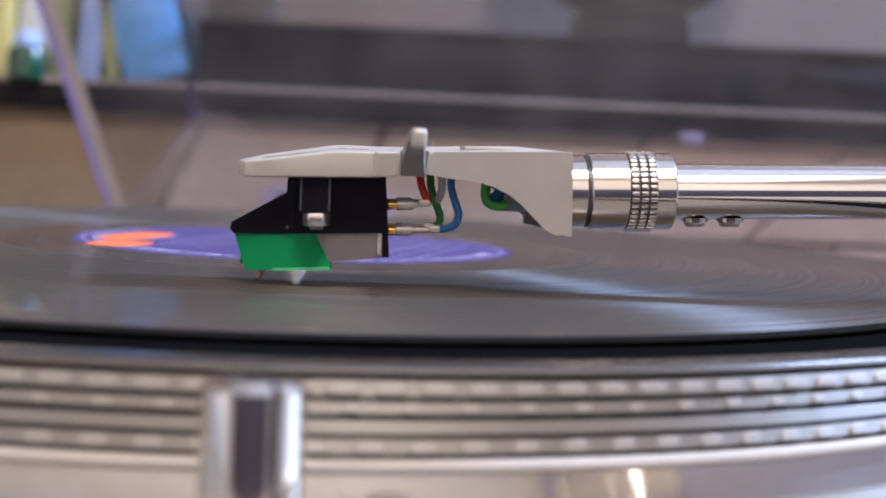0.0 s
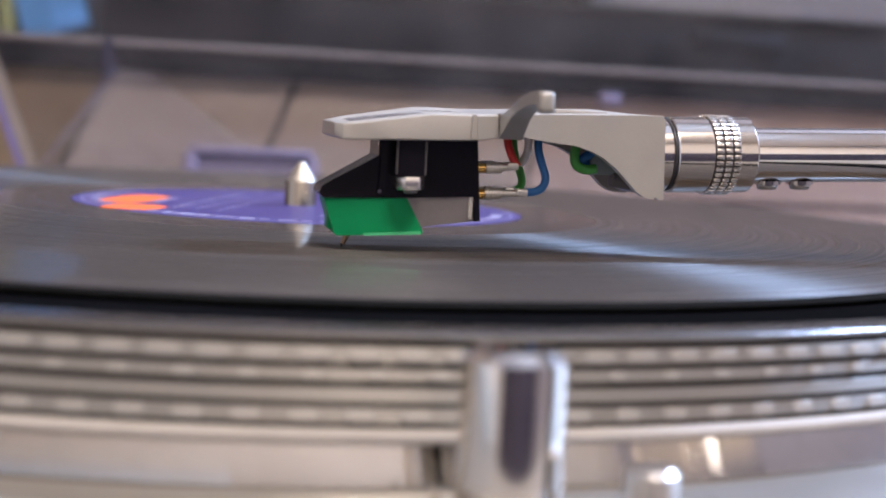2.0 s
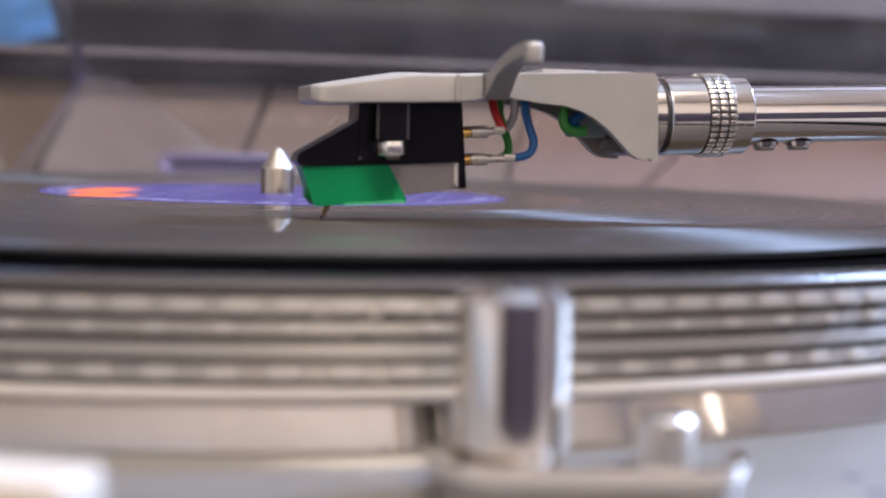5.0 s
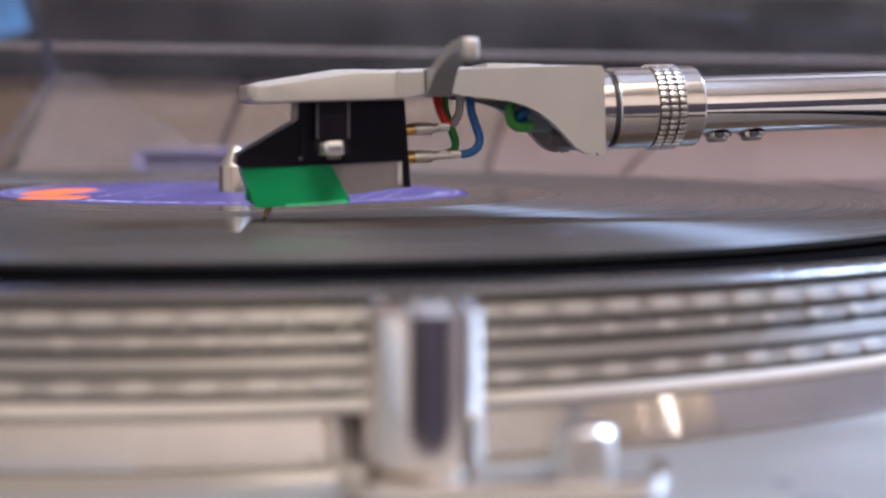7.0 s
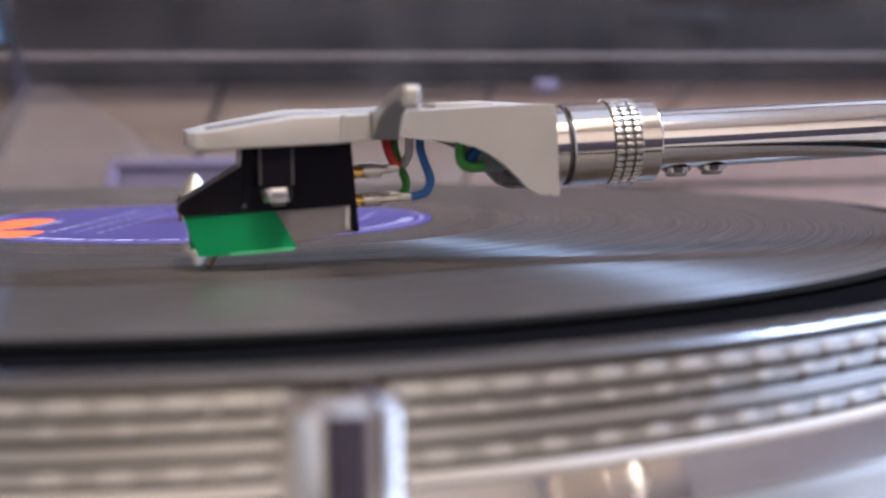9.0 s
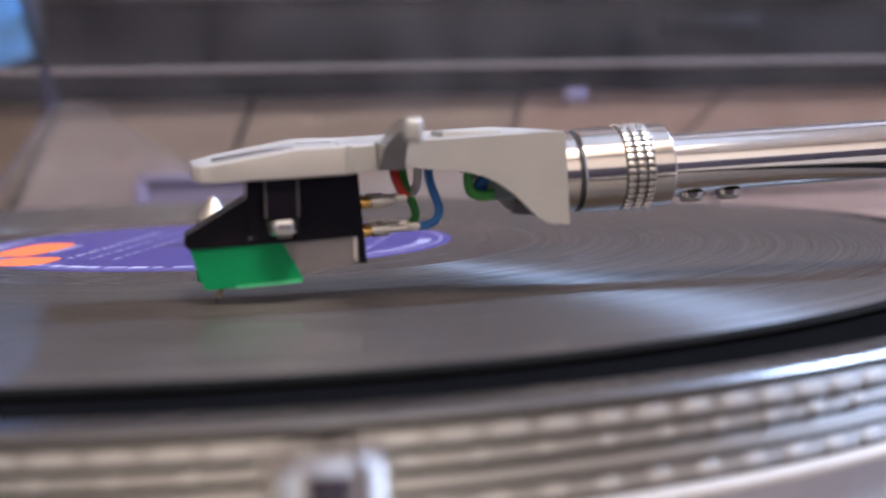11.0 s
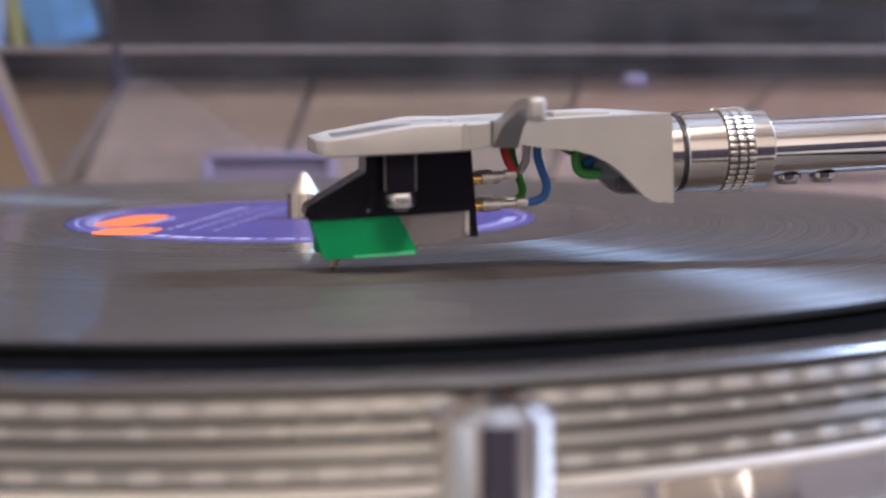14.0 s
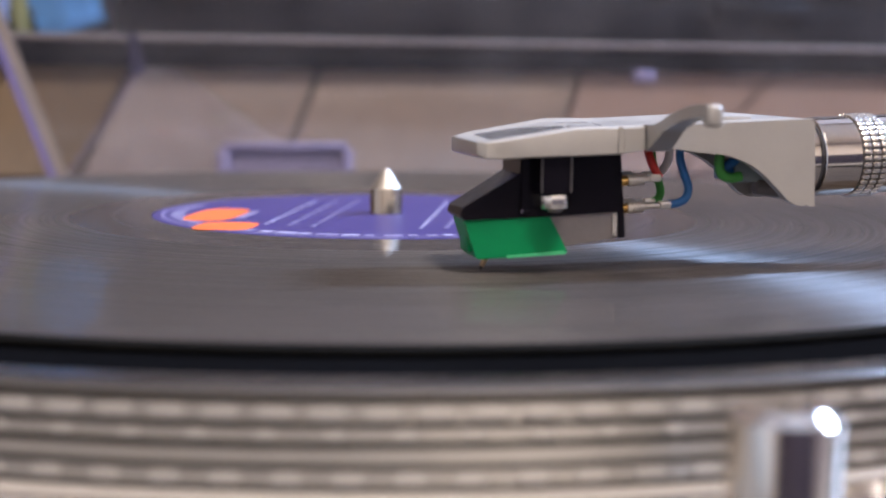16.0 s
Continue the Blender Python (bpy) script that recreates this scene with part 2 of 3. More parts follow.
CEILING = mat("white_ceiling", (0.78, 0.75, 0.71), rough=0.9, scale=5, vary=0.03)
FLOORING = mat("floor_boards", (0.24, 0.17, 0.12), rough=0.5, scale=6, vary=0.2, stretch=(1, 7, 1))
PANE = glow("bright_sky_pane", (0.62, 0.76, 1.0), 2.0)
GAP = glow("bright_day_gap", (1.0, 0.93, 0.84), 55.0)
PANEL = glow("ceiling_fill_glow", (1.0, 0.86, 0.70), 3.6)

# ---- shapes (all in millimetres) ----


def finish(bm, bevel=0.0, segs=2, smooth=True):
    if bevel:
        edges = [e for e in bm.edges if len(e.link_faces) == 2 and e.calc_face_angle(0) > 0.5]
        bmesh.ops.bevel(bm, geom=edges, offset=bevel, segments=segs, profile=0.5, affect="EDGES", clamp_overlap=True)
    bmesh.ops.recalc_face_normals(bm, faces=bm.faces)
    for f in bm.faces:
        f.smooth = smooth
    for e in bm.edges:
        if len(e.link_faces) == 2 and e.calc_face_angle(0) > 0.6:
            e.smooth = False
    return bm


def box(x0, x1, y0, y1, z0, z1, bevel=0.0, segs=2):
    bm = bmesh.new()
    bmesh.ops.create_cube(bm, size=1)
    for v in bm.verts:
        v.co = Vector(((x0 + x1) / 2 + v.co.x * (x1 - x0), (y0 + y1) / 2 + v.co.y * (y1 - y0), (z0 + z1) / 2 + v.co.z * (z1 - z0)))
    return finish(bm, bevel, segs)


def prism(outline, a, b, axis="y", bevel=0.0, segs=2):
    """An outline drawn out from a to b along an axis: (x, z) along y, (x, y) along z, (y, z) along x."""
    bm = bmesh.new()
    place = {"y": lambda p, d: (p[0], d, p[1]), "z": lambda p, d: (p[0], p[1], d), "x": lambda p, d: (d, p[0], p[1])}[axis]
    lo = [bm.verts.new(place(p, a)) for p in outline]
    hi = [bm.verts.new(place(p, b)) for p in outline]
    bm.faces.new(lo)
    bm.faces.new(hi[::-1])
    n = len(outline)
    for i in range(n):
        bm.faces.new((lo[i], hi[i], hi[(i + 1) % n], lo[(i + 1) % n]))
    return finish(bm, bevel, segs)


def lathe(profile, segs=64, a0=0.0, a1=360.0, cx=0.0, cy=0.0, closed=False):
    """A profile of (radius, z) turned round the upright axis at (cx, cy)."""
    bm = bmesh.new()
    full = abs(a1 - a0) >= 360
    n = segs if full else segs + 1
    rings = []
    for i in range(n):
        a = radians(a0 + (a1 - a0) * i / segs)
        rings.append([bm.verts.new((cx + r * math.cos(a), cy + r * math.sin(a), z)) for r, z in profile])
    m = len(profile)
    for i in range(n if full else n - 1):
        p, q = rings[i], rings[(i + 1) % n]
        for j in range(m if closed else m - 1):
            k = (j + 1) % m
            bm.faces.new((p[j], q[j], q[k], p[k]))
    if closed and not full:
        bm.faces.new(rings[0])
        bm.faces.new(rings[-1][::-1])
    bmesh.ops.remove_doubles(bm, verts=bm.verts, dist=1e-4)
    return finish(bm)


def rod(p, q, r0, r1=None, segs=24, bevel=0.0):
    """A round bar from p to q."""
    r1 = r0 if r1 is None else r1
    p, q = Vector(p), Vector(q)
    bm = bmesh.new()
    bmesh.ops.create_cone(bm, cap_ends=True, segments=segs, radius1=r0, radius2=r1, depth=(q - p).length)
    m = Matrix.Translation((p + q) / 2) @ (q - p).to_track_quat("Z", "Y").to_matrix().to_4x4()
    bmesh.ops.transform(bm, matrix=m, verts=bm.verts)
    return finish(bm, bevel, 2)


def smooth_path(points, steps=8):
    """Catmull-Rom points through the given ones."""
    pts = [Vector(p) for p in points]
    pts = [2 * pts[0] - pts[1]] + pts + [2 * pts[-1] - pts[-2]]
    out = []
    for i in range(1, len(pts) - 2):
        a, b, c, d = pts[i - 1:i + 3]
        for s in range(steps):
            t = s / steps
            out.append(0.5 * (2 * b + (c - a) * t + (2 * a - 5 * b + 4 * c - d) * t * t + (3 * b - a - 3 * c + d) * t ** 3))
    out.append(pts[-2])
    return out


def hose(points, radius, segs=12, steps=8):
    """A round wire or pipe along a smooth path."""
    path = smooth_path(points, steps)
    bm = bmesh.new()
    rings, up = [], Vector((0.13, 0.97, 0.21))
    for i, p in enumerate(path):
        d = (path[min(i + 1, len(path) - 1)] - path[max(i - 1, 0)]).normalized()
        u = d.cross(up).normalized()
        w = u.cross(d).normalized()
        up = w
        rings.append([bm.verts.new(p + radius * (math.cos(2 * math.pi * k / segs) * u + math.sin(2 * math.pi * k / segs) * w)) for k in range(segs)])
    for a, b in zip(rings, rings[1:]):
        for k in range(segs):
            bm.faces.new((a[k], a[(k + 1) % segs], b[(k + 1) % segs], b[k]))
    bm.faces.new(rings[0][::-1])
    bm.faces.new(rings[-1])
    return finish(bm)


def merge(*bms):
    out = bmesh.new()
    for b in bms:
        me = bpy.data.meshes.new("tmp")
        b.to_mesh(me)
        out.from_mesh(me)
        bpy.data.meshes.remove(me)
        b.free()
    return out


def mesh_of(name, bm, material):
    me = bpy.data.meshes.new(name)
    bmesh.ops.scale(bm, vec=(MM, MM, MM), verts=bm.verts)
    bm.to_mesh(me)
    bm.free()
    me.materials.append(material)
    return me


def part(name, bm, material, parent=None, label=""):
    ob = new(name, mesh_of(name, bm, material))
    if parent:
        ob.parent = parent
    if label:
        ob["label"] = label
    return ob


def piece(name, mesh, m, parent):
    """One of many alike pieces on one mesh."""
    ob = new(name, mesh)
    ob.parent = parent
    ob.matrix_local = m
    return ob


def thing(name, label, category, group="", at=(0, 0, 0)):
    ob = new(name)
    ob.empty_display_size = 0.01
    return tagged(ob, label, category, group)


def setting(name, bm, material, label=""):
    return tagged(part(name, bm, material, None, label), kind="structure")


# ---- the room ----
X0, X1, Y0, Y1, Z0, Z1 = -1600, 1300, -2000, 400, -900, 1600
setting("floor", box(X0 - 60, X1 + 60, Y0 - 60, Y1 + 60, Z0 - 40, Z0), FLOORING, "brown wooden floor boards")
setting("ceiling", box(X0 - 60, X1 + 60, Y0 - 60, Y1 + 60, Z1, Z1 + 40), CEILING, "plain white ceiling")
setting("wall_south", box(X0 - 60, X1 + 60, Y0 - 60, Y0, Z0, Z1), PLASTER, "warm plastered wall")
# unseen dark panel, added so the chrome and acrylic reflect something dark
setting("dark_reflection_panel", box(X0, X1, Y0, Y0 + 20, Z0, 260, 4), PURPLE_WALL, "unseen dark purple panel added low on the wall to darken reflections")
setting("wall_west", box(X0 - 60, X0, Y0, Y1, Z0, Z1), PLASTER, "warm plastered wall")
WY0, WY1, WZ0, WZ1 = -130, 370, 550, 1350
VY0, VY1, VZ0, VZ1 = -1930, -1100, 330, 660
wall_east = merge(box(X1, X1 + 60, Y0, VY0, Z0, Z1), box(X1, X1 + 60, VY0, VY1, Z0, VZ0), box(X1, X1 + 60, VY0, VY1, VZ1, Z1), box(X1, X1 + 60, VY1, WY0, Z0, Z1),
                  box(X1, X1 + 60, WY1, Y1, Z0, Z1), box(X1, X1 + 60, WY0, WY1, Z0, WZ0), box(X1, X1 + 60, WY0, WY1, WZ1, Z1))
setting("wall_east", wall_east, COOL_PLASTER, "cool lavender plastered wall with window openings")
window = tagged(new("window_1"), "bright window with a white frame", "window", kind="structure")
part("window_frame", merge(box(X1 + 15, X1 + 45, WY0, WY0 + 25, WZ0, WZ1), box(X1 + 15, X1 + 45, WY1 - 25, WY1, WZ0, WZ1), box(X1 + 15, X1 + 45, WY0 + 25, WY1 - 25, WZ0, WZ0 + 25), box(X1 + 15, X1 + 45, WY0 + 25, WY1 - 25, WZ1 - 25, WZ1)), CEILING, window)
part("pane", box(X1 + 28, X1 + 32, WY0 + 25, WY1 - 25, WZ0 + 25, WZ1 - 25), PANE, window)
# unseen dark boards, added and stepped to darken the acrylic's reflections
setting("dark_reflection_boards", merge(box(X1 - 20, X1, Y0 + 20, -1600, 40, 262, 4), box(X1 - 20, X1, -1600, -1100, 40, 190, 4)), PURPLE_WALL, "unseen dark purple boards added along the wall to darken reflections")
# a second window, whose vertical blind leaves four narrow bright gaps
blind = tagged(new("window_2"), "window behind a vertical blind with bright gaps", "window", kind="structure")
gaps = [(-1874, -1860), (-1510, -1499), (-1350, -1332), (-1169, -1164)]
edge = VY0
for g0, g1 in gaps + [(VY1, VY1)]:
    part("blind_slat", box(X1 + 12, X1 + 20, edge, g0, VZ0, VZ1), PLASTER, blind)
    if g1 > g0:
        part("pane", box(X1 + 30, X1 + 34, g0 - 8, g1 + 8, VZ0, VZ1), GAP, blind)
    edge = g1
# unseen panel, made large and glowing as warm fill from the front
lamp = thing("ceiling_lamp", "unseen ceiling lamp panel, widened as soft warm fill", "lamp")
LX0, LX1, LY0, LY1 = -1530, 690, -1800, -610
part("frame", merge(box(LX0 - 40, LX0, LY0 - 40, LY1 + 40, Z1 - 40, Z1 - 2), box(LX1, LX1 + 40, LY0 - 40, LY1 + 40, Z1 - 40, Z1 - 2), box(LX0, LX1, LY0 - 40, LY0, Z1 - 40, Z1 - 2), box(LX0, LX1, LY1, LY1 + 40, Z1 - 40, Z1 - 2)), CEILING, lamp)
part("diffuser", box(LX0, LX1, LY0, LY1, Z1 - 20, Z1 - 8), PANEL, lamp)

# the wall behind the deck, with a stone-faced ledge in front of it: its slabs stand proud of the mortar
setting("wall_north", box(X0 - 60, X1 + 60, Y1, Y1 + 60, Z0, Z1), TAUPE, "dark taupe plastered wall")
FY = 310.0
ledge = setting("ledge", box(X0, X1, FY + 4, Y1, Z0, 34), GROUT, "masonry ledge faced with taupe stone slabs and dark joints")
joints = [(-560, -540), (-330, -322), (-76, -53), (10, 28), (135, 149), (199, 247), (420, 430), (640, 655), (880, 870)]


def slab(x0a, x0b, x1a, x1b, z0, z1):
    """A slab between two leaning joints; a is its foot, b its head."""
    g = 1.6
    return prism([(x0a + g, z0 + g), (x1a - g, z0 + g), (x1b - g, z1 - g), (x0b + g, z1 - g)], FY, FY + 5, "y", 0.9, 1)


for row, (z0, z1) in enumerate([(-200, -14), (-14, 35.5)]):
    for (a0, b0), (a1, b1) in zip(joints, joints[1:]):
        sh, f = (0, 1.0) if row else (23, 0.4)
        part("stone_slab", slab(a0 + sh, a0 + sh + (b0 - a0) * f, a1 + sh, a1 + sh + (b1 - a1) * f, z0, z1), BROWN_STONE if a1 < -50 else STONE if a1 < 160 else PINK_STONE, ledge)

# ---- table under the deck ----
table = thing("table", "brown wooden table under the turntable", "table")
part("tabletop", box(-650, 700, -290, 290, -150, -122, 3), WOOD, table)
for x in (-600, 650):
    for y in (-250, 250):
        part("leg", box(x - 25, x + 25, y - 25, y + 25, Z0, -150, 3), WOOD, table)

# ---- shelf with sleeves and a dark unit ----
SY = 304
shelf = thing("shelf", "black wall shelf with a front lip painted pale as a highlight", "shelf")
part("board", box(-700, 700, SY, 396, 34.1, 45.2, 0.8), SHELF, shelf)
# the highlight along the front lip is put into its pale colour
part("front_lip", box(-700, 700, SY - 1.5, SY + 3, 45.2, 47.6, 0.5), SHELF_TOP, shelf, "lip painted pale as a highlight")
unit = thing("stereo_unit", "long charcoal metal stereo unit on the shelf", "stereo")
part("case", box(-59, 640, SY + 6, 392, 45.25, 76, 1.5), AMP, unit)
part("top_panel", box(-60, 641, SY + 4, 392, 76, 77.2, 0.3), AMP, unit)
part("glossy_display", box(215, 262, SY + 3.5, SY + 8, 60, 68, 0.8), AMP, unit)
bowl = thing("speaker_dish", "round black speaker standing on the stereo unit", "speaker")
dish = lathe([(0.01, 0), (60, 0), (62, 6), (62, 26), (56, 30), (0.01, 30)], 48)
bmesh.ops.transform(dish, matrix=Matrix.Translation((146, SY + 60, 150)) @ Matrix.Rotation(radians(90), 4, "X"), verts=dish.verts)
part("case", dish, RUBBER, bowl)
part("foot", box(120, 172, SY + 28, SY + 70, 77.3, 92, 3), RUBBER, bowl)
post = thing("storage_box", "dark brown box standing on the stereo unit", "box")
part("body", box(-56, -26, SY + 12, SY + 80, 77.3, 170, 1.5), DIM_BOX, post)


def sleeve(x, width, height, lean, material, label, y=0.0, body_label=""):
    """A card sleeve that stands on the shelf and leans a little."""
    ob = thing("record_sleeve", label, "record sleeve", "sleeves on the shelf")
    ob.matrix_world = Matrix.Translation((x * MM, (SY + 8 + y) * MM, 45.25 * MM)) @ Matrix.Rotation(radians(lean), 4, "Y")
    part("card", box(0, width, 0, 84, 0, height, 0.8), material, ob)
    part("spine", box(0.5, width - 0.5, -0.6, 0, 3, height - 3, 0.2), material, ob)
    return ob


sleeve(-91, 29, 150, -15.5, BLUE_CARD, "glossy blue card record sleeve on a black shelf")
sleeve(-101, 7, 150, -6, OLIVE_CARD, "olive and grey record sleeve on a black shelf")
sleeve(-115, 11, 150, 5, PALE_BLUE_CARD, "pale blue record sleeve on a black shelf")
sleeve(-126, 9, 150, -2, OLIVE_CARD, "olive green record sleeve on a black shelf", 6)
sleeve(-142, 14, 150, 4, WHITE_CARD, "white record sleeve on a black shelf", 4)
sleeve(-151, 8, 150, 2, YELLOW_CARD, "yellow record sleeve on a black shelf", 2)
sleeve(-170, 17, 150, 0, WHITE_CARD, "white record sleeve on a black shelf", 5)
jar = thing("glass_jar", "small dark green glass jar with a pale lid on the shelf", "jar")
part("body", lathe([(0.01, 45.25), (7, 45.25), (8.5, 47), (8.5, 58), (6.5, 61), (0.01, 61)], 28, cx=-134, cy=SY + 0.5), DARK_GREEN, jar)
part("lid", lathe([(0.01, 61.1), (5.8, 61.1), (5.8, 66), (5, 67), (0.01, 67)], 28, cx=-134, cy=SY + 0.5), PALE_BLUE_CARD, jar)

# ---- turntable ----
PZ = -19.5   # top of the plinth
deck = thing("turntable", "silver direct-drive turntable with a dotted platter rim", "turntable")
plinth = part("plinth", box(-185, 250, -215, 246, PZ - 30, PZ, 3, 3), PLINTH, deck, "silver painted plinth top")
part("base", box(-183, 248, -213, 244, -108, PZ - 30, 4), PLINTH_BODY, deck, "black rubber base")
for x in (-160, 225):
    for y in (-190, 222):
        part("foot", lathe([(0.01, -122), (20, -122), (22, -119), (22, -112), (18, -108), (0.01, -108)], 28, cx=x, cy=y), RUBBER, deck, "black rubber foot")

R = 166.0
platter = part("platter", lathe([
    (0.01, -4.6), (165.2, -4.6), (165.2, -1.9), (R, -1.95), (R - 0.3, -2.56),
    (R - 1.2, -2.58), (R - 1.2, -3.40), (R - 0.1, -3.4), (R - 0.1, -5.15), (R - 1.2, -5.17), (R - 1.2, -5.86), (R - 0.1, -5.88), (R - 0.1, -7.2),
    (R - 1.2, -7.22), (R - 1.2, -8.0), (R, -8.02), (R, -9.5), (R - 1.2, -9.52), (R - 1.2, -10.2), (R - 0.1, -10.22), (R - 0.1, -11.85),
    (R - 1.2, -11.87), (R - 1.2, -12.48)], 360), ALU_RIM, deck, "aluminium platter with rings of dots")
part("top_border", lathe([(160.2, -4.55), (160.2, -1.9), (160.5, -1.62), (165.2, -1.58), (165.75, -1.7), (R, -1.94)], 360), RIM_LIP, platter, "flat polished border")
part("bottom_bead", lathe([(R - 1.2, -12.5), (R + 0.35, -12.52), (R + 0.75, -12.75), (R + 0.95, -13.15), (R + 0.9, -13.6), (R + 0.5, -13.95), (R - 0.95, -14.04)], 360), RIM_BEAD, platter, "bright turned bead")
part("lower_rim", lathe([(R - 0.95, -14.05), (R - 0.9, -14.1), (R - 0.88, -14.15), (R + 0.37, -18.85), (R + 0.38, -18.9), (R + 0.2, -19.45), (R - 20, -19.48)], 360), RIM_POLISH, platter, "smooth lower rim")
# near-black rings in the rim's grooves paint the shade there
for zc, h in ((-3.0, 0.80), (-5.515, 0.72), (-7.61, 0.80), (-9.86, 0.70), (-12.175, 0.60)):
    part("rim_groove", lathe([(R - 1.15, zc + h / 2), (R - 0.3, zc + h / 2 - 0.01), (R - 0.3, zc - h / 2 + 0.01), (R - 1.15, zc - h / 2)], 240), RIM_SHADE, platter, "groove filled dark for its shade")


def dot_mesh(width, height):
    """A low rounded boss, drawn at the front of the rim."""
    pts = []
    k = 5
    for i in range(4 * k):
        a = 2 * math.pi * i / (4 * k)
        c, s = math.cos(a), math.sin(a)
        e = 0.55
        pts.append((width / 2 * math.copysign(abs(c) ** e, c), height / 2 * math.copysign(abs(s) ** e, s)))
    bm = prism(pts, -0.26, 0.15, "y")
    top = [v for v in bm.verts if v.co.y < -0.2]
    for v in top:
        v.co.x *= 0.86
        v.co.z *= 0.78
    return mesh_of("strobe_dot", finish(bm), ALU_DOT)


for zc, count, wide, high, off in ((-4.28, 192, 4.0, 1.4, 0.3), (-6.55, 149, 2.2, 1.05, 0.9), (-11.05, 167, 3.4, 1.5, 0.5)):
    dot = dot_mesh(wide, high)
    rest = bmesh.new()
    for i in range(count):
        a = 360 / count * (i + off)
        m = Matrix.Rotation(radians(a), 4, "Z") @ Matrix.Translation((0, -(R - 0.1) * MM, zc * MM))
        if a < 42 or a > 318:
            piece("strobe_dot", dot, m, platter)
        else:
            tmp = dot.copy()
            tmp.transform(m)
            rest.from_mesh(tmp)
            bpy.data.meshes.remove(tmp)
    me = bpy.data.meshes.new("far_dots")
    rest.to_mesh(me)
    rest.free()
    me.materials.append(ALU_DOT)
    ob = tagged(new("far_dots", me), kind="stuff")
    ob.parent = platter

# spindle: a bright pin with a coned tip
SPINDLE_TIP = mat("matt_steel", (0.42, 0.385, 0.34), rough=0.5, metal=0.9, scale=200, vary=0.06)
SPINDLE = mat("spindle_steel", (0.40, 0.37, 0.33), rough=0.17, metal=1.0, scale=200, vary=0.06, rough_vary=0.05)
part("spindle", lathe([(3.55, -4.5), (3.55, 5.35), (3.45, 5.55)], 48), SPINDLE, deck, "turned steel spindle")
part("spindle_tip", lathe([(3.45, 5.55), (1.2, 9.1), (0.8, 9.65), (0.4, 9.95), (0.01, 10.0)], 48), SPINDLE_TIP, deck, "matt coned tip")

# pop-up lamp for the needle, with its oval base plate and push button


def stadium(r, a0, a1, step=6):
    """Points of an oval round the lamp and its button."""
    return [((1.8 if 90 <= a % 360 <= 270 else 18.4) + r * math.cos(radians(a)), -183 + r * math.sin(radians(a))) for a in range(a0, a1 + 1, step)]


def swung(bm):
    """The oval is set a little askew, its button end towards the front."""
    pivot = Matrix.Translation((3.4, -183, 0))
    bmesh.ops.transform(bm, matrix=pivot @ Matrix.Rotation(radians(-8), 4, "Z") @ pivot.inverted(), verts=bm.verts)
    return bm


pop = part("lamp_base_plate", swung(prism(stadium(5.9, 0, 354), PZ + 0.02, -17.0, "z", 0.3, 2)), PLINTH, deck, "oval silver base plate")
part("lamp_bezel", swung(prism(stadium(6.5, 160, 380) + stadium(5.4, 160, 380)[::-1], -16.98, -15.4, "z", 0.5, 3)), SATIN, pop, "raised front lip")


def split_post(a0, a1, r):
    return lathe([(0.8, -18.4), (r, -18.4), (r, -1.3), (r - 1.15, -0.42), (0.8, -0.38)], 40, a0, a1, 3.4, -182, closed=True)


part("lamp_post", split_post(-250, -64, 5.3), SATIN, pop, "chromed pop-up lamp post")
part("lamp_core", lathe([(0.01, -18.4), (4.7, -18.4), (4.7, -1.2), (4.2, -0.8), (0.01, -0.8)], 40, cx=3.4, cy=-182), RUBBER, pop, "dark slit")
part("lamp_hood", split_post(-55, 100, 5.3), SATIN, pop, "chromed half hood")
button = part("push_button", lathe([(0.01, -18.4), (2.75, -18.4), (2.75, -12.35), (2.35, -12.0), (0.01, -11.95)], 32, cx=17.6, cy=-184), BUTTON, deck, "round chromed push button")

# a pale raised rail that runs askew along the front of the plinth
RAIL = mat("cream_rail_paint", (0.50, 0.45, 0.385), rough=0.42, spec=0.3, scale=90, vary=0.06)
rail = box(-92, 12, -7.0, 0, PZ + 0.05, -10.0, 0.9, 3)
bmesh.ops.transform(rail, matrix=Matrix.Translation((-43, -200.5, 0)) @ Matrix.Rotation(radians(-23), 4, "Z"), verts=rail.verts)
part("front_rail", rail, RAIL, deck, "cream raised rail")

# worn grey print beside the lamp: a dot and a ring
PRINT_GREY = mat("worn_grey_print", (0.13, 0.13, 0.14), rough=0.5, scale=300, vary=0.25)
part("print_dot", lathe([(0.01, PZ + 0.03), (1.15, PZ + 0.03)], 24, cx=38.9, cy=-180.4), PRINT_GREY, deck, "small worn print dot")
part("print_ring", lathe([(0.9, PZ + 0.03), (2.2, PZ + 0.03)], 32, cx=39.0, cy=-187.3), PRINT_GREY, deck, "small worn print ring")

# ---- mat and record ----
slip = thing("turntable_mat", "black rubber turntable mat under the record", "mat")
part("disc", lathe([(3.8, -4.55), (159.2, -4.55), (159.8, -4.0), (159.8, -2.4), (159.2, -1.85), (3.8, -1.85)], 180, closed=True), RUBBER, slip)

record = thing("vinyl_record", "black vinyl record with a purple and orange label", "record")
part("disc", lathe([(67.5, 0), (67.6, 0), (100, 0), (141, 0), (144, -0.05), (146.5, -0.16), (148.2, -0.29), (149.2, -0.40)], 360), VINYL, record, "grooved black vinyl")
# the rim's shaded side is painted: darker than the top and without gloss
part("rim", lathe([(149.2, -0.40), (149.5, -0.46), (150.0, -0.6), (150.35, -0.8), (150.5, -1.05), (150.2, -1.5), (149.2, -1.8), (60, -1.8), (60, -0.7), (67.5, -0.05)], 360), VINYL_EDGE_SHADE, record, "plain rounded rim, darkened for its shaded side")
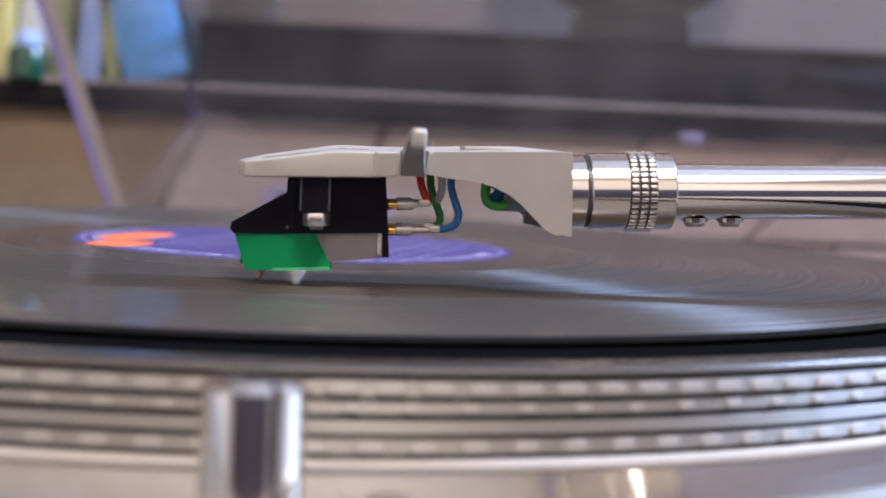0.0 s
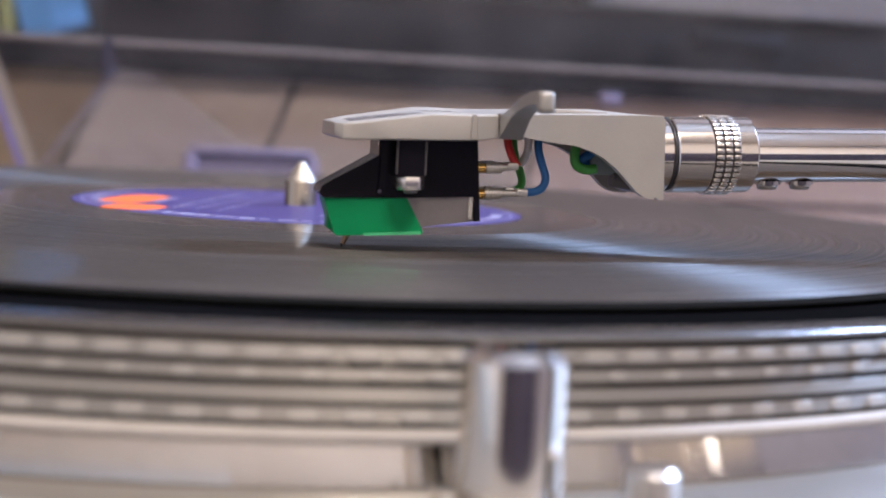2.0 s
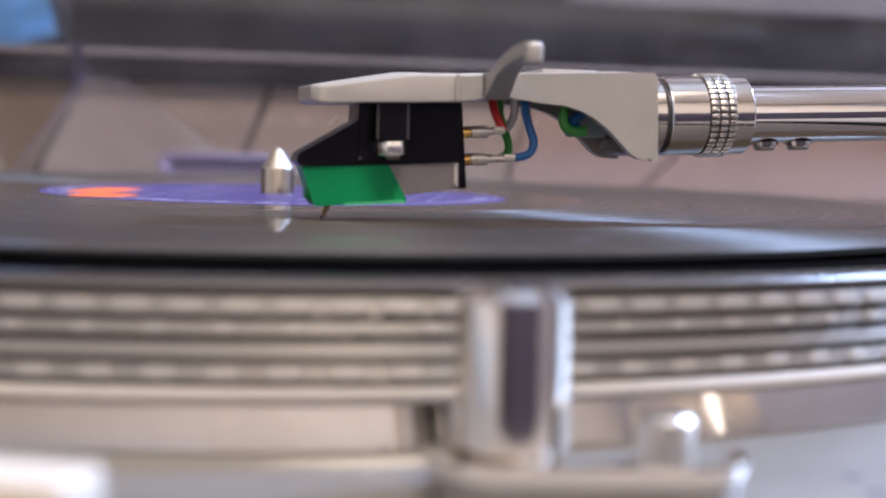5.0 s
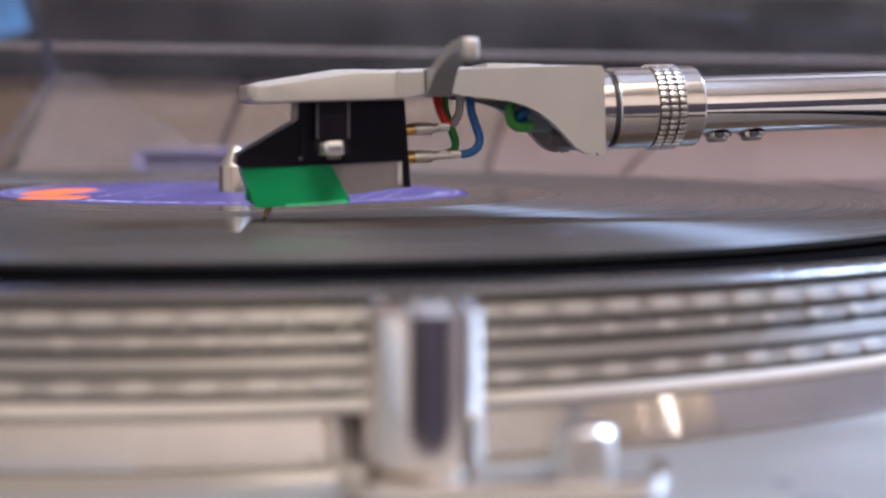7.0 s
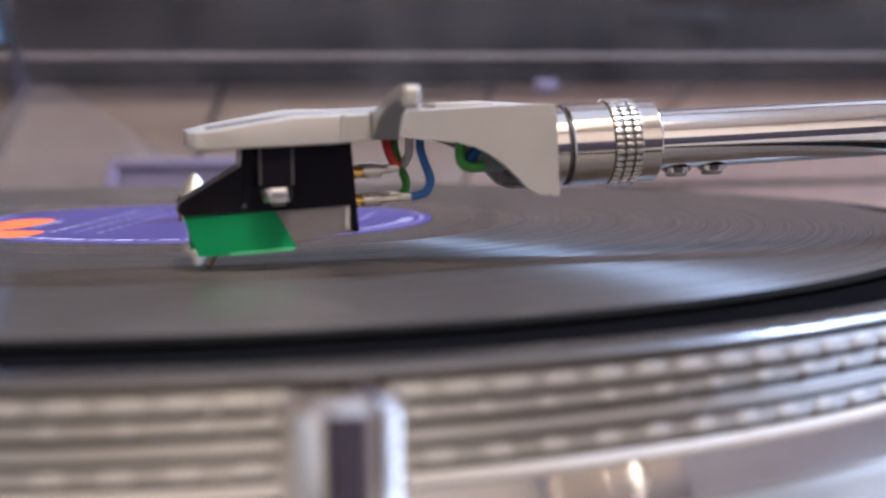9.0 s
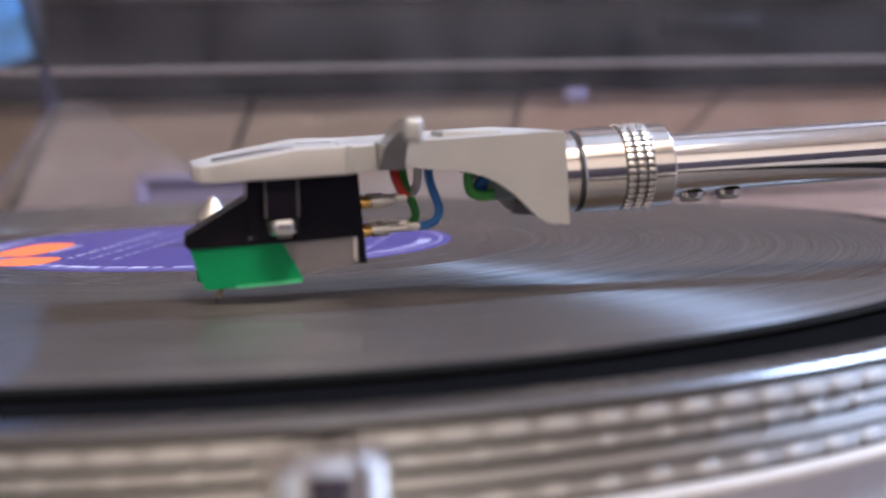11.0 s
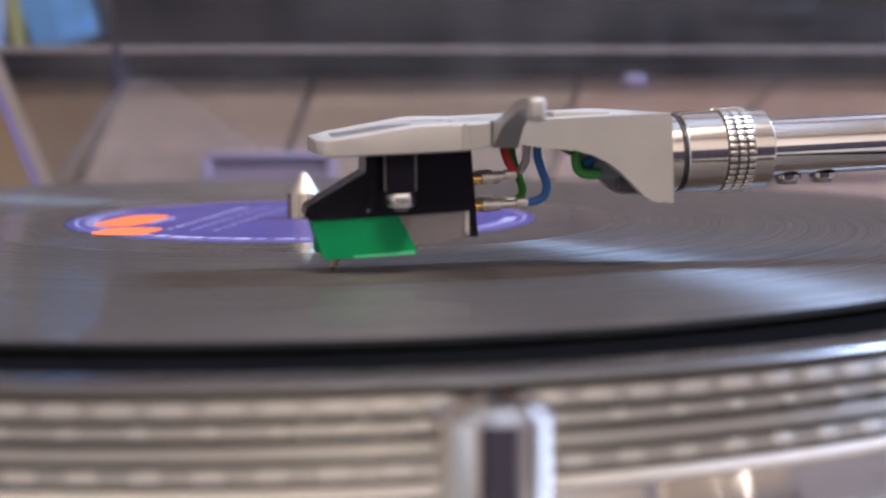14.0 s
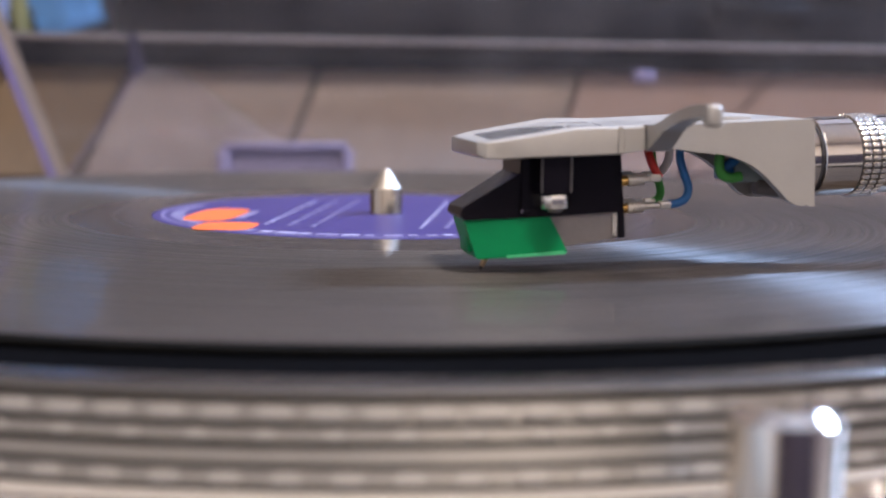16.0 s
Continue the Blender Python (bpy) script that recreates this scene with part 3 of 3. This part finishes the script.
part("run_out", lathe([(50.5, -0.02), (50.6, -0.02), (67.4, 0.0), (67.5, 0.0)], 240), DEAD_WAX, record, "smooth run-out ring")
part("locked_groove", lathe([(58.35, 0.01), (58.5, 0.025), (58.65, 0.01)], 240), VINYL, record)
label = part("label", lathe([(3.7, 0.02), (46, 0.05), (49.6, 0.06), (50.0, 0.04), (50.4, -0.03)], 180), LABEL, record, "purple paper label")


def arc_bar(r0, r1, a0, a1, z=0.10):
    n = max(2, int(abs(a1 - a0) / 3))
    return lathe([(r0, z), (r1, z)], n, a0, a1)


def bar(x0, x1, y0, y1, z=0.10):
    bm = bmesh.new()
    bm.faces.new([bm.verts.new(p) for p in ((x0, y0, z), (x1, y0, z), (x1, y1, z), (x0, y1, z))])
    return finish(bm)


# rim text as pale strokes, two orange title blocks, and lines of small print
part("rim_line", arc_bar(47.9, 48.5, 0, 360), PRINT_PALE, label)
trng = random.Random(11)
a = 150.0
while a < 345:
    w = trng.uniform(2.0, 5.5)
    part("rim_print", arc_bar(43.6, 46.4, a, a + w), PRINT_PALE if trng.random() < 0.7 else PRINT_WHITE, label)
    a += w + trng.uniform(0.8, 2.4)
TITLE = Matrix.Rotation(radians(72), 4, "Z")


def tilted(bm):
    bmesh.ops.transform(bm, matrix=TITLE, verts=bm.verts)
    return bm


def blob(cx, cy, rx, ry, z=0.11):
    """A rounded print block."""
    bm = bmesh.new()
    bm.faces.new([bm.verts.new((cx + rx * math.copysign(abs(math.cos(t)) ** 0.6, math.cos(t)), cy + ry * math.copysign(abs(math.sin(t)) ** 0.6, math.sin(t)), z)) for t in [2 * math.pi * i / 36 for i in range(36)]])
    return finish(bm)


part("title_block", tilted(blob(-33.5, 27.5, 7.6, 6.0)), PRINT_ORANGE, label, "orange title block")
part("title_block", tilted(blob(-11.0, 35.0, 13.5, 5.4)), PRINT_ORANGE, label, "orange title block")
part("title_shade", tilted(bar(-18, -2, 27.6, 29.4)), PRINT_PALE, label)
for i, y in enumerate((20.5, 15.5, 10.5, -11, -16, -21, -26, -31, -35.5)):
    x, end = -34 + 0.25 * abs(y), (34 if abs(y) > 8 else -9) - 0.28 * abs(y)
    while x < end:
        w = trng.uniform(1.4, 5.0)
        part("small_print", tilted(bar(x, min(x + w, end), y - 0.42, y + 0.42)), PRINT_PALE if i % 3 else PRINT_WHITE, label)
        x += w + trng.uniform(0.9, 2.2)

# ---- tonearm ----
AY = -93.0
TILT = Matrix.Rotation(radians(-2.3), 4, "Y")
AXIS = Matrix.Translation((48.5, AY, 17.2)) @ TILT   # axis of the socket, running along local +x


def on_axis(bm):
    bmesh.ops.transform(bm, matrix=AXIS, verts=bm.verts)
    return bm


def turned(profile, segs=48):
    """A profile of (x, radius) turned round the arm's axis."""
    bm = lathe([(r, x) for x, r in profile], segs)
    bmesh.ops.transform(bm, matrix=Matrix.Rotation(radians(90), 4, "Y"), verts=bm.verts)
    return on_axis(bm)


arm = thing("tonearm", "chromed S-shaped tonearm with a knurled locking collar", "tonearm")
ax = lambda x, y=0, z=0: tuple(AXIS @ Vector((x, y, z)))
tube_pts = [ax(17), ax(30), ax(45), ax(60), (118, AY + 1, 20.0), (134, AY + 10, 20.6), (150, -72, 21.2), (172, -45, 22), (194, -20, 23), (210, -4, 23.5)]
part("tube", hose(tube_pts, 4.65, 40, 6), TUBE, arm, "polished chrome tube")
collar = part("collar", turned([(3.2, 5.6), (3.2, 6.2), (3.21, 6.22), (3.38, 6.39), (3.42, 6.4), (3.5, 6.4), (9.3, 6.4), (9.4, 6.4), (9.4, 6.1), (13.95, 6.1), (13.95, 6.4), (14.05, 6.4), (16.95, 6.4), (17.0, 6.4), (17.05, 6.39), (17.28, 6.2), (17.3, 6.15), (17.3, 4.6)]), CHROME, arm, "chromed locking collar")
part("collar_ring", turned([(2.7, 4.8), (2.7, 5.8), (2.78, 6.05), (2.98, 6.05), (3.05, 5.8), (3.05, 4.8)]), GLINT_TRIM, arm, "black rubber washer")
part("neck", turned([(-1.0, 6.0), (-0.9, 6.0), (2.35, 6.0), (2.45, 6.0), (2.45, 5.4), (3.3, 5.4)]), CHROME, arm)
# the bed's grey puts the shade between the knurls into its colour
part("knurl_bed", turned([(9.45, 5.9), (9.45, 6.16), (9.5, 6.18), (13.85, 6.18), (13.9, 6.16), (13.9, 5.9)]), GLINT_TRIM, collar, "grey bed, darkened for the shade between the knurls")
knurl = mesh_of("knurl", box(-0.64, 0.64, -0.40, 0.40, -0.2, 0.5, 0.2, 2), KNURL)
for row in range(3):
    for i in range(40):
        a = 2 * math.pi * (i + 0.15) / 40
        m = AXIS @ Matrix.Translation((10.25 + 1.52 * row, 0, 0)) @ Matrix.Rotation(a, 4, "X") @ Matrix.Translation((0, 0, 6.3))
        m.translation *= MM
        piece("knurl", knurl, m, collar)
for x in (21.6, 27.6):
    part("tube_screw", merge(rod(ax(x, 0, -4.4), ax(x, 0, -5.0), 2.3, 2.3, 24), rod(ax(x, 0, -5.0), ax(x, 0, -5.9), 1.9, 1.6, 24, 0.2)), STEEL, arm, "small steel screw")
part("pivot_post", rod((214, -3, PZ), (214, -3, 30), 12, 11, 40, 1.0), STEEL, arm, "turned pivot post")

# ---- headshell ----
shell = thing("headshell", "silver-grey painted metal headshell with a finger lift", "headshell")
NEAR, FAR = -102.5, -83.5


def top_plate():
    """The plate in stations along its length: x, half width, underside, height of its side; a raised border frames a sunk panel."""
    stations = [(-5.5, 7.8, 18.1, 20.1, 0.2), (-4.3, 9.4, 17.65, 20.0, 0.4), (-2.6, 9.5, 17.6, 20.2, 0.6), (2.6, 9.5, 17.85, 20.95, 0.75), (9.4, 9.5, 18.05, 22.0, 0.85), (12, 9.5, 18.15, 22.1, 0.85),
                (16.4, 9.5, 18.3, 22.2, 0.75), (20.6, 9.4, 19.0, 22.4, 0.7), (30, 9.3, 19.4, 22.9, 0.7), (40, 9.3, 19.7, 23.35, 0.7), (47.5, 9.3, 19.9, 23.6, 0.2)]
    bm = bmesh.new()
    rings = []
    for i, (x, w, lo, hi, up) in enumerate(stations):
        sunk = 0.38 if 2 <= i <= 6 or 8 <= i <= 9 else 0.0
        a, b = hi + 1.35 * up, hi + 0.45 * up
        section = [(-1, lo), (1, lo), (1, hi + 0.5 * up), (0.88, a), (0.74, a), (0.68, a - sunk), (-0.74, b - sunk), (-0.80, b), (-0.93, b), (-1, hi)]
        rings.append([bm.verts.new((x, AY + sy * w, z)) for sy, z in section])
    n = len(rings[0])
    for a, b in zip(rings, rings[1:]):
        for k in range(n):
            bm.faces.new((a[k], a[(k + 1) % n], b[(k + 1) % n], b[k]))
    bm.faces.new(rings[0][::-1])
    bm.faces.new(rings[-1])
    bmesh.ops.recalc_face_normals(bm, faces=bm.faces)
    finish(bm, 0.22, 2)
    for e in bm.edges:
        if len(e.link_faces) == 2 and e.calc_face_angle(0) > 0.3:
            e.smooth = False
    return bm


part("top_plate", top_plate(), SHELL, shell)


def skirt(y0, y1):
    return prism([(24.1, 19.2), (28.2, 18.65), (33, 18.2), (35.4, 17.5), (37.6, 16.45), (39.6, 15.0), (41.5, 13.2), (43.4, 11.3), (44.8, 10.5), (46.0, 10.25), (46.6, 10.55), (47.2, 10.2), (48.0, 10.3), (47.55, 23.0), (46.9, 23.66), (44, 23.6), (30, 23.0), (25.4, 22.8), (24.4, 22.0)], y0, y1, "y", 0.35, 2)


part("side_cheek", skirt(NEAR - 0.35, NEAR + 1.6), SHELL, shell)
part("side_cheek", skirt(FAR - 1.6, FAR + 0.35), SHELL, shell)
part("end_wall", box(45.4, 47.9, NEAR + 1.5, FAR - 1.5, 10.8, 20.2, 0.3), SHELL, shell)
part("front_step", prism([(16.7, 22.1), (16.9, 18.5), (20.2, 19.0), (19.7, 22.35)], NEAR - 0.12, NEAR + 1.2, "y", 0.3, 2), SHELL, shell)
# a glossier panel lies in the sunk top, with two slots
def inlay(x0, x1, z0, z1):
    """A thin sheet that follows the slope of the sunk top, from x0 to x1."""
    bm = bmesh.new()
    rows = [[bm.verts.new((x, AY + y, z + dz + (y + 6.7) * 0.048)) for x, z in ((x0, z0), (x1, z1))] for y, dz in ((-6.7, 0), (6.2, 0), (6.2, -0.3), (-6.7, -0.3))]
    for a, b in zip(rows, rows[1:] + rows[:1]):
        bm.faces.new((a[0], a[1], b[1], b[0]))
    bm.faces.new([q[0] for q in rows])
    bm.faces.new([q[1] for q in rows][::-1])
    return finish(bm)


part("front_inlay", inlay(-2.4, 9.2, 20.14, 22.03), SHELL_PANEL, shell, "glossy silver inlay")
part("middle_inlay", inlay(9.6, 15.8, 22.06, 22.2), SHELL_PANEL, shell, "glossy silver inlay")
for y in (-3.2, 3.6):
    part("slot", prism([(10.0, 22.0), (15.0, 22.1), (15.0, 22.25), (10.0, 22.14)], AY + y - 1.2, AY + y + 1.2, "y"), SHELL_DARK, shell, "dark mounting slot").location.z = (y + 6.7) * 0.048 * MM
part("seam_rib", prism([(15.75, 18.6), (16.35, 18.6), (16.5, 22.35), (15.9, 22.35)], NEAR - 0.42, NEAR + 0.8, "y", 0.18, 2), SHELL, shell, "rounded seam")
part("rear_plate", box(30.5, 39.5, AY - 4.8, AY + 4.8, 23.1, 23.95, 0.3), SHELL, shell)


def finger_lift():
    """A band that leaves the side, sweeps up and ends in a rounded grip."""
    path = smooth_path([(22.2, NEAR + 0.6, 20.6), (21.9, -106.0, 21.7), (21.8, -110, 23.2), (21.8, -114.5, 24.4), (21.85, -118.5, 25.1), (21.88, -122.3, 25.3)], 6)
    bm = bmesh.new()
    rings = []
    n = len(path) - 1
    for i, p in enumerate(path):
        t = i / n
        d = (path[min(i + 1, n)] - path[max(i - 1, 0)]).normalized()
        side = Vector((1, 0, 0))
        up = side.cross(d).normalized() * -1
        up = up if up.z > 0 else -up
        w = 1.9 * (1 - t) + 1.0 * t
        h = 1.9 * (1 - min(1, t * 3)) + 0.85 * min(1, t * 3)
        rings.append([bm.verts.new(p + sx * w * side + sz * h * up) for sx, sz in ((-1, -1), (1, -1), (1, 1), (-1, 1))])
    for a, b in zip(rings, rings[1:]):
        for k in range(4):
            bm.faces.new((a[k], a[(k + 1) % 4], b[(k + 1) % 4], b[k]))
    bm.faces.new(rings[0][::-1])
    bm.faces.new(rings[-1])
    return finish(bm, 0.35, 2)


lift = part("finger_lift", finger_lift(), SHELL, shell, "curved finger lift")
part("grip", box(20.7, 23.05, -123.7, -121.4, 23.0, 26.15, 0.7, 3), SHELL, lift)
# a dark patch on the side paints the shade of the lift's recess
part("lift_gap_shade", prism([(20.3, 19.3), (24.0, 19.4), (24.6, 22.9), (20.0, 22.7)], NEAR - 0.06, NEAR + 0.9, "y"), SHELL_DARK, shell, "dark patch for the shaded recess round the lift")
# socket parts inside the cheeks
part("terminal_block", box(37.2, 45.6, AY - 4.2, AY + 4.2, 13.6, 16.8, 0.5), PLUG, shell, "grey plastic terminal block")
part("terminal_rib", rod((41.0, AY - 3.5, 13.0), (45.5, AY - 3.5, 12.4), 1.3, 1.3, 16, 0.2), SHELL_DARK, shell)

# ---- cartridge ----
cart = thing("phono_cartridge", "black phono cartridge with a green stylus holder", "cartridge")
body = part("body", prism([(2.2, 17.9), (2.1, 15.2), (-6.6, 10.1), (-6.9, 8.9), (-6.2, 8.25), (8.0, 8.75), (17.9, 9.3), (17.35, 18.35)], AY - 4.9, AY + 4.9, "y", 0.3, 2), BLACK, cart)
for v in body.data.vertices:
    if v.co.x < 0.0:
        v.co.y = AY * MM + (v.co.y - AY * MM) * 0.86
for s in (-1, 1):
    part("screw_boss", prism([(4.35, 12.2), (9.2, 12.4), (9.2, 18.1), (4.35, 17.9)], AY + s * 4.6, AY + s * 8.4, "y", 0.4, 2), BLACK, cart)
    # thin grey rods paint the glints along the boss edges
    for x in (4.5, 9.05):
        part("boss_glint", rod((x, AY + s * 8.42, 12.6), (x, AY + s * 8.42, 17.8), 0.16, 0.16, 8), GLINT_TRIM, cart, "thin grey strip painted as an edge glint")
    part("nut", rod((7.0, AY + s * 6.8, 12.25), (7.1, AY + s * 6.8, 10.15), 2.3, 2.3, 6, 0.16), NUT, cart, "bright hexagonal nut")
    part("screw_end", rod((7.1, AY + s * 6.8, 10.2), (7.12, AY + s * 6.8, 9.55), 1.15, 1.0, 20, 0.12), SHIELD, cart, "steel screw end")
part("front_rib", prism([(2.4, 18.0), (2.4, 9.3), (3.5, 9.3), (3.5, 18.0)], AY - 5.3, AY + 5.3, "y", 0.2, 1), BLACK, cart)
part("shield", prism([(6.3, 8.75), (9.0, 4.05), (18.3, 5.35), (17.95, 9.25)], AY - 4.6, AY + 4.6, "y", 0.25, 2), SHIELD, cart, "grey metal shield")
part("rear_plate", prism([(17.3, 18.3), (17.95, 5.3), (19.0, 5.35), (18.0, 18.3)], AY - 5.0, AY + 5.0, "y", 0.15, 1), BLACK, cart)
part("shield_edge", box(17.05, 17.75, AY - 4.95, AY - 4.5, 5.6, 9.1, 0.12, 1), CRIMP, cart, "pale shield edge")
stylus = part("stylus_holder", prism([(-6.1, 8.15), (7.0, 8.65), (9.8, 3.45), (9.6, 2.95), (-3.8, 2.25), (-4.3, 2.6)], AY - 4.8, AY + 4.8, "y", 0.3, 2), GREEN, cart, "bright green plastic stylus holder")
for v in stylus.data.vertices:
    if v.co.x < 0.0:
        v.co.y = AY * MM + (v.co.y - AY * MM) * 0.80
part("lip", prism([(0.2, 2.85), (9.3, 3.45), (9.5, 3.1), (9.3, 2.95), (0.4, 2.5)], AY - 5.15, AY - 4.7, "y", 0.12, 1), GREEN_LIGHT, stylus, "pale green lip")
part("front_web", box(-5.2, -4.4, AY - 2.4, AY + 2.4, 3.2, 7.4, 0.2), GREEN, stylus)
part("cantilever", rod((-1.4, AY, 2.7), (-2.4, AY, 0.65), 0.55, 0.4, 14, 0.1), CANTILEVER, stylus, "brown cantilever")
part("needle", rod((-2.45, AY, 0.7), (-2.55, AY, 0.02), 0.3, 0.08, 10), STEEL, stylus)
part("rivet", rod((2.4, AY - 4.9, 9.6), (2.4, AY - 5.45, 9.6), 0.35, 0.3, 12), STEEL, cart)

# four pins with crimped leads
leads = [("red", W_RED, -2.6, 13.9, 25.4, [(25.4, 0, 14.3), (24.8, 0.2, 15.2), (24.0, 0.5, 17.0), (23.7, 1.0, 18.6), (23.8, 1.5, 19.8)]),
         ("green", W_GREEN, 2.6, 9.7, 26.6, [(26.4, 0, 10.15), (27.3, 0, 10.7), (27.5, -0.4, 12.0), (26.6, -0.8, 14.4), (25.7, -1.0, 17.0), (25.5, -1.0, 19.8)]),
         ("white", W_WHITE, 2.6, 13.9, 26.4, [(26.2, 0, 14.2), (27.2, -1.5, 15.2), (27.4, -3.6, 17.2), (27.2, -4.0, 19.8)]),
         ("blue", W_BLUE, -2.6, 9.7, 27.2, [(27.0, 0, 10.15), (28.6, 0, 10.4), (29.8, 0, 11.2), (30.2, 0.1, 12.8), (29.4, 0.3, 15.2), (28.8, 0.4, 17.4), (28.9, 0.6, 19.8)])]
for colour, material, dy, z, end, path in leads:
    y = AY + dy
    part("pin", rod((18.4, y, z - 0.1), (20.6, y, z), 0.85, 0.75, 18, 0.1), GOLD, cart, "gold-plated pin")
    lead = thing("lead_wire", colour + " insulated lead wire with a tin crimp", "wire", "cartridge leads")
    part("crimp", merge(rod((20.0, y, z + 0.02), (22.7, y, z + 0.17), 0.95, 0.95, 16, 0.1), rod((22.4, y, z + 0.15), (end - 1.0, y, z + 0.33), 0.55, 0.55, 12), box(end - 1.9, end, y - 0.75, y + 0.75, z - 0.15, z + 1.0, 0.25)), CRIMP, lead, "tin crimp")
    part("insulation", hose([(p[0], y + p[1], p[2]) for p in path], 0.66, 12, 7), material, lead)
# their other ends at the socket
for colour, material, y, path in (("green", W_GREEN, AY - 4.6, [(34.9, 0, 19.6), (34.3, 0, 17.2), (34.6, 0, 15.2), (36.2, 0, 14.4), (38.0, 0, 14.6)]),
                                  ("blue", W_BLUE, AY - 3.6, [(38.6, 0, 18.4), (37.3, 0, 17.0), (36.2, 0, 16.2), (35.9, 0.4, 15.4), (37.6, 0.6, 15.2)])):
    lead = thing("lead_wire", colour + " lead wire bent into the socket block", "wire", "cartridge leads")
    part("insulation", hose([(p[0], y + p[1], p[2]) for p in path], 0.8, 12, 7), material, lead)

# ---- dust cover at the far side ----
cover = thing("dust_cover", "smoky clear acrylic dust cover standing open behind the platter", "dust cover")
CY = 236.0
sheet = part("side_panel", prism([(-76.9, PZ + 0.1), (480, PZ + 0.1), (480, 330), (-206, 330)], CY, CY + 3, "y"), ACRYLIC, cover)
sheet.visible_shadow = False


def slanted(off0, off1, y0, y1):
    return prism([(-76.9 + off0, PZ + 0.1), (-76.9 + off1, PZ + 0.1), (-206 + off1, 330), (-206 + off0, 330)], y0, y1, "y", 0.3, 1)


part("front_edge", slanted(-3.0, -0.2, CY - 2, CY + 3), ACRYLIC_EDGE, cover, "lavender-tinted edge")
part("front_bevel", slanted(-0.2, 4.2, CY - 1.5, CY - 0.1), ACRYLIC_BEVEL, cover, "grey bevelled edge")
flap = part("corner_gusset", prism([(-86, PZ + 0.1), (24, PZ + 0.1), (24, -3), (-0.7, 7.6), (-36, 33.0), (-49, 33.8)], CY - 4, CY - 3, "y"), ACRYLIC_FROST, cover, "frosted corner of the cover")
flap.visible_shadow = False
part("gusset_edge", prism([(-86.2, PZ + 0.1), (-85.7, PZ + 0.1), (-49.0, 33.7), (-49.5, 33.9)], CY - 4.6, CY - 4.05, "y"), RECESS_EDGE, cover, "lavender-tinted slanting edge")
# short dark strip added beside the top of the gusset
part("corner_strip", prism([(-54.2, 46.0), (-51.6, 46.4), (-47.8, 33.0), (-48.8, 30.6), (-54.5, 30.2)], CY - 3.0, CY - 1.0, "y", 0.4, 1), CORNER, cover, "dark strip at the cover's corner")
hinge = part("hinge_recess", merge(box(-20.5, 27.5, CY - 9, CY - 4.2, 2.6, 5.2, 0.6), box(-22.5, -17.5, CY - 9, CY - 4.2, PZ + 0.1, 2.6, 0.4), box(25.5, 29.5, CY - 9, CY - 4.2, PZ + 0.1, 2.6, 0.4)), RECESS_EDGE, cover, "lavender-edged recess")
part("recess_back", box(-17.4, 25.4, CY - 6, CY - 4.4, PZ + 0.1, 2.5), RECESS, cover, "dark recess")
# small pale block stands in for a glint on the acrylic
part("cover_glint", box(146, 155, CY - 4, CY - 0.1, 29.5, 34.5, 1.0), RECESS_EDGE, cover, "small pale patch painted as a glint on the cover")
